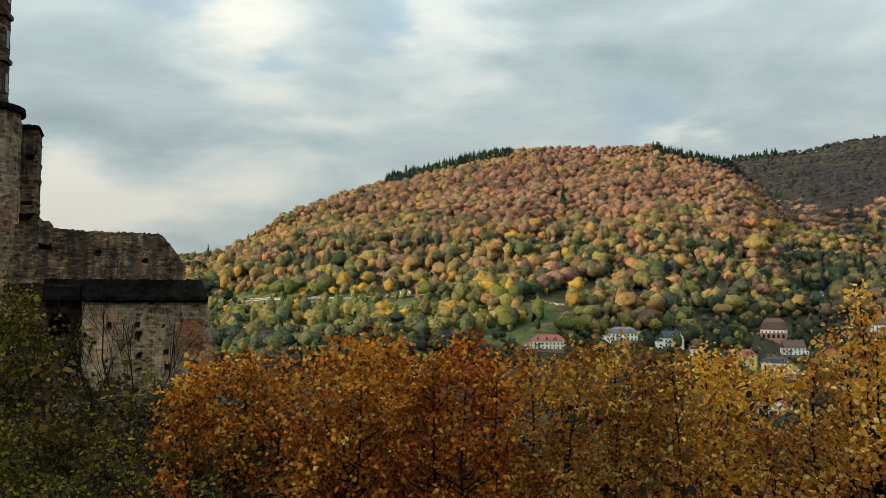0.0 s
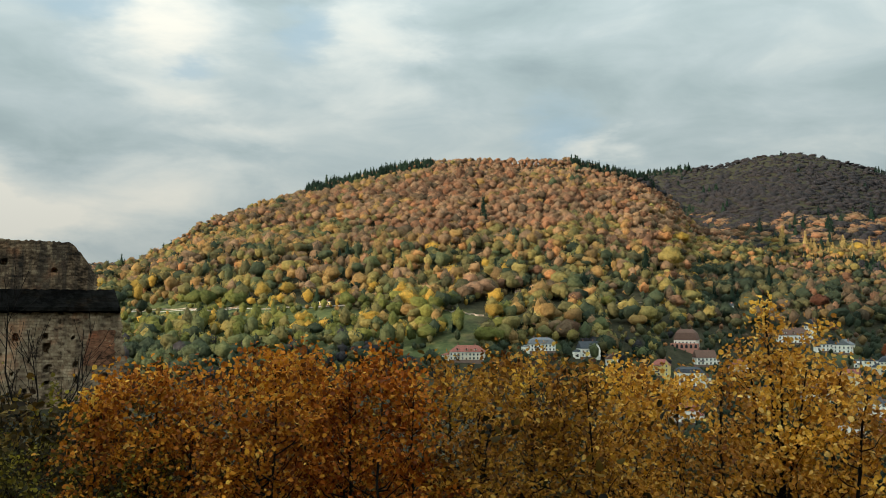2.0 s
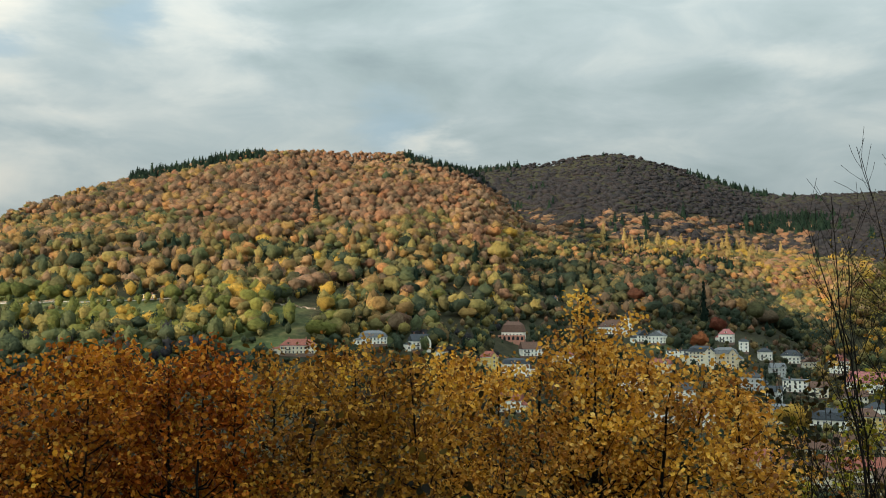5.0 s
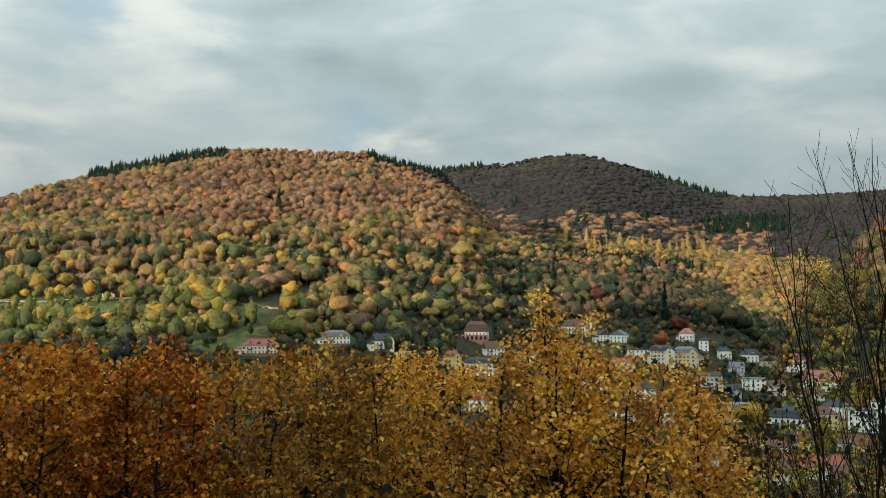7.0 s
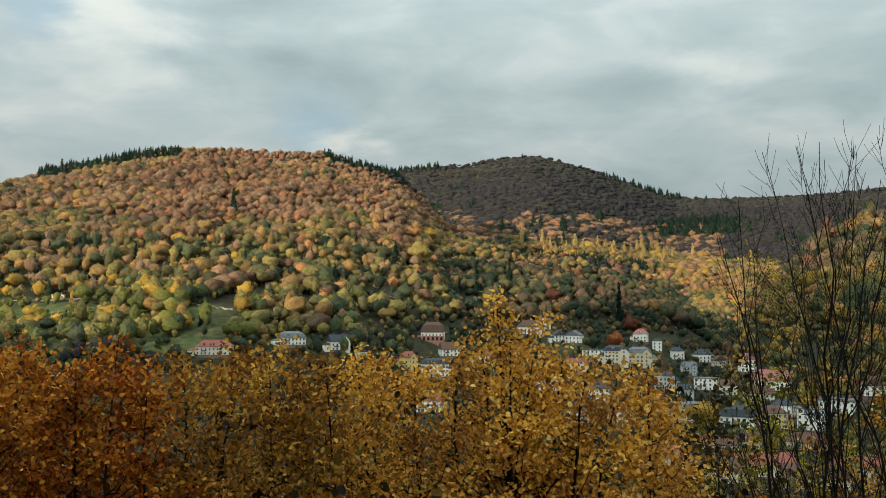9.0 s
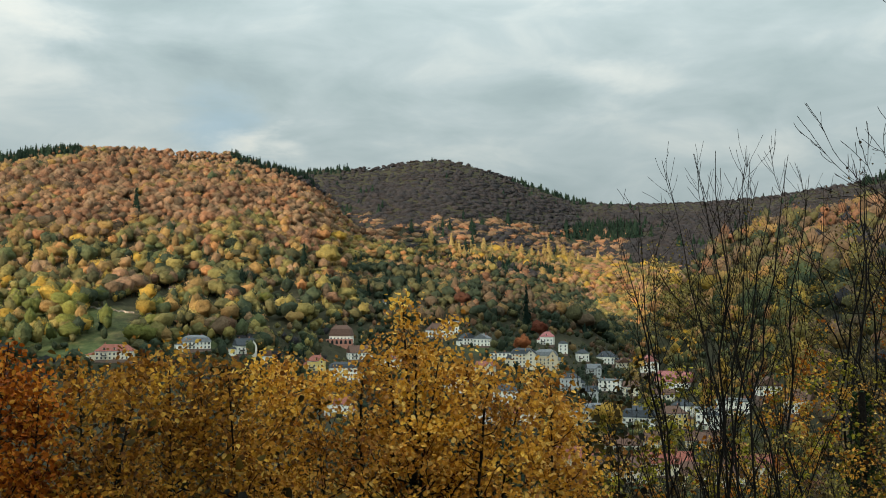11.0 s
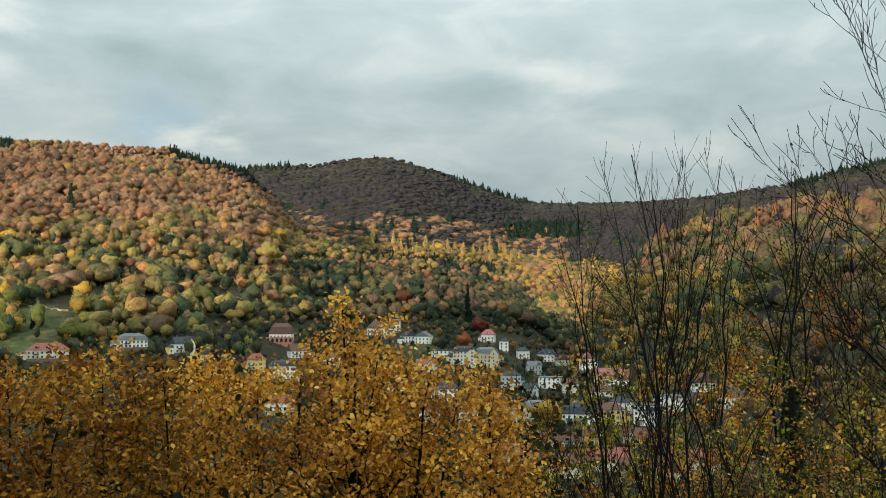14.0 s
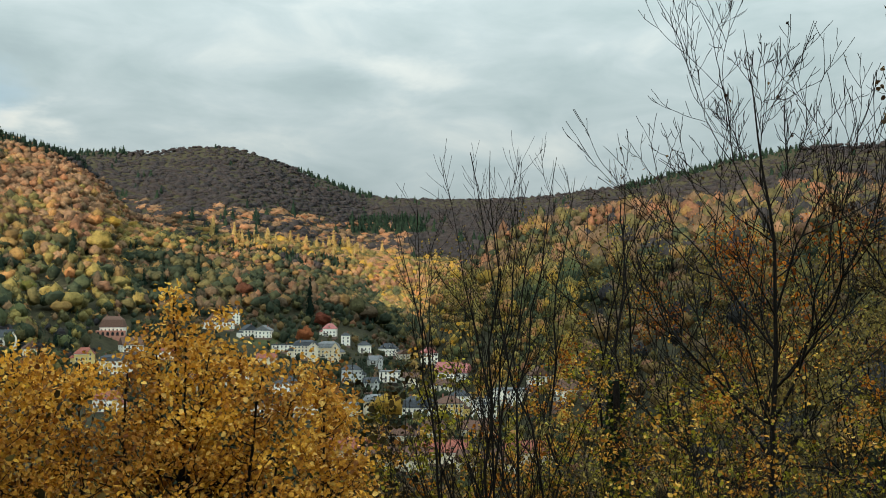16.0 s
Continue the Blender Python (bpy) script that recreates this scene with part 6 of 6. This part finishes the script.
vase_tree("bare_ash_tree", 16, 42.3, [(36.2, 4.2), (37.3, 6.2), (38.9, 8.2), (40.5, 9.1), (41.7, 9.2), (43.6, 8.5), (44.8, 7.0)], "bare many-stemmed tree with upright dark twigs", 61, 0.046)
vase_tree("bare_ash_tree", 17, 45.0, [(45.7, 8.8), (46.8, 7.6)], "slender bare tree with upright dark twigs", 62, 0.042, 0.2, 14)
vase_tree("young_tree", 17, -20.6, [(-23.6, -2.4), (-21.3, 0.4), (-19.7, 2.0), (-18.5, -0.8), (-15.6, -0.8)], "thin almost bare young tree", 42, 0.055, 0.6, 9, group="", thin=0.006)
vase_tree("bare_shrub", 15, 35.6, [(33.6, -3.5), (35.0, -5.0), (36.6, -3.0), (38.0, -5.4)], "low bare shrub with thin dark shoots", 63, 0.022, 0.7, 6)
def crooked_tree(name, dist, path, leaders, limbs, label, seed, trunk_r, first, spec, depth=3, group="bare trees", thin=0.0045, count=0):
    """A bare tree with one leading trunk. path: bearing and height angle along the trunk; leaders (share of the height, turn, rise, length) and limbs fork outwards all the way up."""
    rng = np.random.default_rng(seed)
    bx, by = dist * math.sin(radians(path[0][0])), dist * math.cos(radians(path[0][0]))
    bz = ground_z(bx, by) - 0.15
    root = thing(name, Matrix.Translation((bx, by, bz)), label, "tree", group)
    key = np.array([(dist * math.sin(radians(a)) - bx, dist * math.cos(radians(a)) - by, EYE_Z + dist * math.tan(radians(e)) - bz) for a, e in path])
    key[0] = 0
    z = np.linspace(0, key[-1, 2], 26)
    P = np.stack([np.interp(z, key[:, 2], key[:, 0]), np.interp(z, key[:, 2], key[:, 1]), z], -1)
    P[1:, :2] += np.cumsum(rng.normal(size=(25, 2)) * 0.03, 0) * 0.5
    r = trunk_r * np.linspace(1, 0.05, 26)
    V, F = tubes([(P, r)], 9)
    part("trunk", mesh_of("trunk", V, F, MAT_BARK), None, root)
    out = {0: [], 1: [], 2: [], 3: []}
    turn = rng.uniform(0, 6.28)
    for u, az, up, share in leaders:
        i = int(u * 25)
        d = np.array([math.cos(radians(az)), -math.sin(radians(az)), up])
        fork(rng, P[i], d / np.linalg.norm(d), first * share, r[i] * 0.7, depth + 1, spec, out, 1)
    for k in range(limbs):
        u = 0.52 + 0.45 * k / limbs
        i = int(u * 25)
        turn += 2.4 + rng.uniform(-0.4, 0.4)
        d = np.array([math.cos(turn), math.sin(turn), rng.uniform(0.5, 1.1)])
        fork(rng, P[i], d / np.linalg.norm(d), first * (1.2 - 0.6 * (u - 0.52) / 0.45) * rng.uniform(0.8, 1.2), r[i] * rng.uniform(0.4, 0.6), depth, spec, out, 1)
    for Q, q in out[1] + out[2]:
        V, F = tubes([(Q, np.maximum(q, thin))], 5)
        part("limb", mesh_of("limb", V, F, MAT_BARK), None, root)
    V, F = tubes([(Q, np.maximum(q, thin)) for Q, q in out[3]], 3)
    tagged(part("twig_spray", mesh_of("twig_spray", V, F, MAT_TWIG), None, root), kind="stuff")
    if count:
        pts = np.concatenate([Q[2:] for Q, _ in out[3]])
        pick = pts[rng.integers(0, len(pts), count)]
        tagged(part("leaves", leaves_mesh("leaves", pick, rng, 0.06, LEAF["brown"], 0.9), None, root), kind="stuff")
    return root


crooked_tree("bare_oak_tree", 18, [(57.6, -20), (57.6, -10.8), (57.9, 4.0), (57.0, 10.5), (56.3, 15.6)], [(0.50, 240, 0.30, 1.4), (0.56, 236, 0.45, 1.6), (0.60, 62, 0.9, 1.2), (0.52, 238, 1.6, 1.45), (0.57, 58, 2.2, 2.0), (0.64, 238, 2.0, 1.92), (0.69, 58, 2.9, 1.75), (0.76, 320, 3.0, 1.3), (0.79, 238, 2.4, 2.0)], 12, "tall bare tree with wide crooked branches", 66, 0.10, 0.85, (25, 0.82, 0.09, 0.06, 1), depth=3, count=130, thin=0.006)
bare_tree("bare_oak_tree", 49.4, 24, 9.2, 1, OAK, 3, 0.6, "bare tree with crooked twiggy branches", 64, 0.06, 0.2, count=200, crown=0.26)
bare_tree("brown_leaved_tree", 68.0, 15, 17.5, 1, OAK, 5, 0.55, "tree with hanging withered brown leaves", 65, 0.14, 0.0, 0.0, [(0.5, 180, 0.5, 0.2), (0.7, 180, 0.3, 0.2)], count=4200, size=0.065, group="", crown=0.3)
for i, (az, dist, top, leaf, count, words) in enumerate([
    (47.5, 50, 5.0, "umber", 6500, "thinly leaved olive-brown tree"), (52.0, 44, 5.6, "umber", 6500, "thinly leaved olive-brown tree"), (56.0, 48, 6.2, "umber", 6500, "thinly leaved orange-brown tree"),
    (60.5, 40, 7.6, "rusty", 6500, "thinly leaved orange-brown tree"), (65.0, 36, 7.0, "umber", 6500, "thinly leaved olive-brown tree"), (69.0, 40, 7.0, "umber", 6500, "thinly leaved olive tree")]):
    bare_tree("autumn_tree", az, dist, top, 2, TWIGGY, 3, 0.45, words, 70 + i, 0.07, 0.2, leaf=leaf, count=count, size=0.11, fill=0.3, group="half-bare trees on the slope", thin=0.006)
for i, (az, dist, top, leaf, count) in enumerate([(35.5, 17, -9.6, "olive", 1200), (39.0, 19, -9.4, "gold", 1400), (47.5, 20, -1.6, "gold", 8000), (49.0, 17, -4.0, "willow", 8000), (51.0, 19, -1.8, "orange", 6000), (54.0, 21, -2.6, "willow", 5000), (53.0, 16, -5.0, "olive", 3000), (55.5, 14, -6.0, "umber", 3000), (60.5, 13, -4.6, "willow", 2600), (63.5, 11, -6.4, "gold", 900), (57.5, 14, -5.2, "gold", 1100), (61.0, 12, -3.4, "willow", 1300), (65.5, 13, -1.5, "gold", 1200), (52.5, 13, -8.5, "gold", 1000), (66.0, 15, -3.0, "willow", 2600), (44.0, 26, -8.0, "olive", 2400), (37.0, 24, -7.4, "tan", 6500), (40.5, 26, -7.6, "tan", 6500), (43.0, 23, -8.0, "willow", 5500), (46.0, 22, -6.2, "willow", 5500), (34.5, 22, -7.8, "tan", 5000), (41.5, 18, -9.4, "gold", 2400), (38.5, 22, -9.0, "willow", 5000)]):
    tree("shrub", az, dist, top, 0.0, 5, SHRUBBY, leaf, count, 0.052 if dist < 17 else 0.066 if dist < 22 else 0.10, "twiggy shrub with scattered yellow leaves", "shrub", seed=80 + i, trunk_r=0.04, group="shrubs on the slope")


def ivy_trunk(az, dist, top_el, radius, seed):
    rng = np.random.default_rng(seed)
    x, y = dist * math.sin(radians(az)), dist * math.cos(radians(az))
    z = ground_z(x, y) - 0.2
    tall = EYE_Z + dist * math.tan(radians(top_el)) - z
    root = thing("ivy_covered_tree", Matrix.Translation((x, y, z)), "dead trunk thickly covered with dark green ivy", "tree")
    P = np.stack([0.15 * np.sin(np.linspace(0, 4, 12)), 0.1 * np.cos(np.linspace(0, 3, 12)), np.linspace(0, tall, 12)], -1)
    V, F = tubes([(P, np.linspace(0.16, 0.07, 12))], 8)
    part("trunk", mesh_of("trunk", V, F, MAT_BARK), None, root)
    n = 6000
    h, a = rng.uniform(0.05, 1.0, n), rng.uniform(0, 6.28, n)
    r = radius * (0.6 + 0.5 * np.sin(h * 9 + a) ** 2) * np.sqrt(rng.uniform(0.2, 1, n)) * np.clip((1.05 - h) * 3, 0.3, 1)
    tagged(part("ivy", leaves_mesh("ivy", np.stack([np.cos(a) * r, np.sin(a) * r, h * tall], -1), rng, 0.08, LEAF["ivy"]), None, root), kind="stuff")


ivy_trunk(49.2, 21, -4.4, 0.55, 91)


def hedge():
    """Clipped hedge along the terrace edge."""
    rng = np.random.default_rng(97)
    n = 12000
    az = np.radians(rng.uniform(-50, 85, n))
    d = 3.55 + rng.uniform(-0.28, 0.28, n)
    z = rng.uniform(98.35, 99.28, n) + rng.normal(0, 0.02, n)
    root = thing("hedge", pose(0, 0, 0), "clipped green hedge along the terrace edge", "hedge")
    tagged(part("leaves", leaves_mesh("leaves", np.stack([np.sin(az) * d, np.cos(az) * d, z], -1), rng, 0.045, LEAF["hedge"]), None, root), kind="stuff")
    stems = []
    for k in range(90):
        a = radians(-50 + 135 * (k + 0.5) / 90)
        x, y = 3.55 * math.sin(a), 3.55 * math.cos(a)
        P = np.array([(x, y, 98.3), (x + rng.uniform(-0.08, 0.08), y + rng.uniform(-0.08, 0.08), 98.7), (x + rng.uniform(-0.15, 0.15), y + rng.uniform(-0.15, 0.15), 99.15)])
        stems.append((P, np.array([0.018, 0.012, 0.005])))
    V, F = tubes(stems, 4)
    tagged(part("stemwork", mesh_of("stemwork", V, F, MAT_TWIG), None, root), kind="stuff")


LEAF["hedge"] = leaf_material("fresh_green_hedge_leaf", [(0.0, (0.03, 0.07, 0.012)), (0.6, (0.08, 0.17, 0.03)), (1.0, (0.15, 0.24, 0.05))])
hedge()


# ---- vineyard road ----
def contour_strip(name, az0, az1, el0, el1, up, out_w, mat, label, category):
    """A wall or road that runs along the slope."""
    rings = []
    n = 40
    for i in range(n + 1):
        az = az0 + (az1 - az0) * i / n
        at = ground_at(az, el0 + (el1 - el0) * i / n + 0.03 * math.sin(i * 0.7), 700.0)
        o = Vector((at.x, at.y, 0)).normalized()
        a, b = at - o * out_w / 2, at + o * out_w / 2
        rings.append([(a.x, a.y, at.z - 3), (a.x, a.y, at.z + up), (b.x, b.y, at.z + up), (b.x, b.y, at.z - 3)])
    me = bpy.data.meshes.new(name)
    bm = solid(rings)
    bm.to_mesh(me)
    bm.free()
    me.materials.append(mat)
    return tagged(new(name, me), label, category, kind="structure")


MAT_ROAD = plain_material("pale_asphalt", (0.30, 0.29, 0.27), 0.9, scale=0.4)
MAT_DRYSTONE = stone_material("dry_stone_wall", [(0.3, (0.16, 0.13, 0.10)), (0.5, (0.32, 0.27, 0.21)), (0.75, (0.48, 0.42, 0.34))], 1.0, 0.3)
contour_strip("road", -14.0, -0.8, 0.12, 0.55, 0.6, 3.4, MAT_ROAD, "pale vineyard road along the slope", "road")
contour_strip("garden_wall_1", -14.0, -7.0, 0.20, 0.42, 1.3, 0.6, MAT_DRYSTONE, "pale dry stone wall above the road", "wall")
contour_strip("garden_wall_2", 5.0, 7.4, 0.25, -0.1, 1.4, 0.6, MAT_DRYSTONE, "pale dry stone wall on the meadow", "wall")
contour_strip("garden_wall_3", 0.6, 2.6, 1.15, 1.25, 1.8, 0.6, MAT_DRYSTONE, "pale dry stone terrace wall", "wall")
contour_strip("garden_wall_4", 15.4, 18.2, 0.55, 0.85, 1.0, 0.6, MAT_DRYSTONE, "pale dry stone wall on the meadow", "wall")
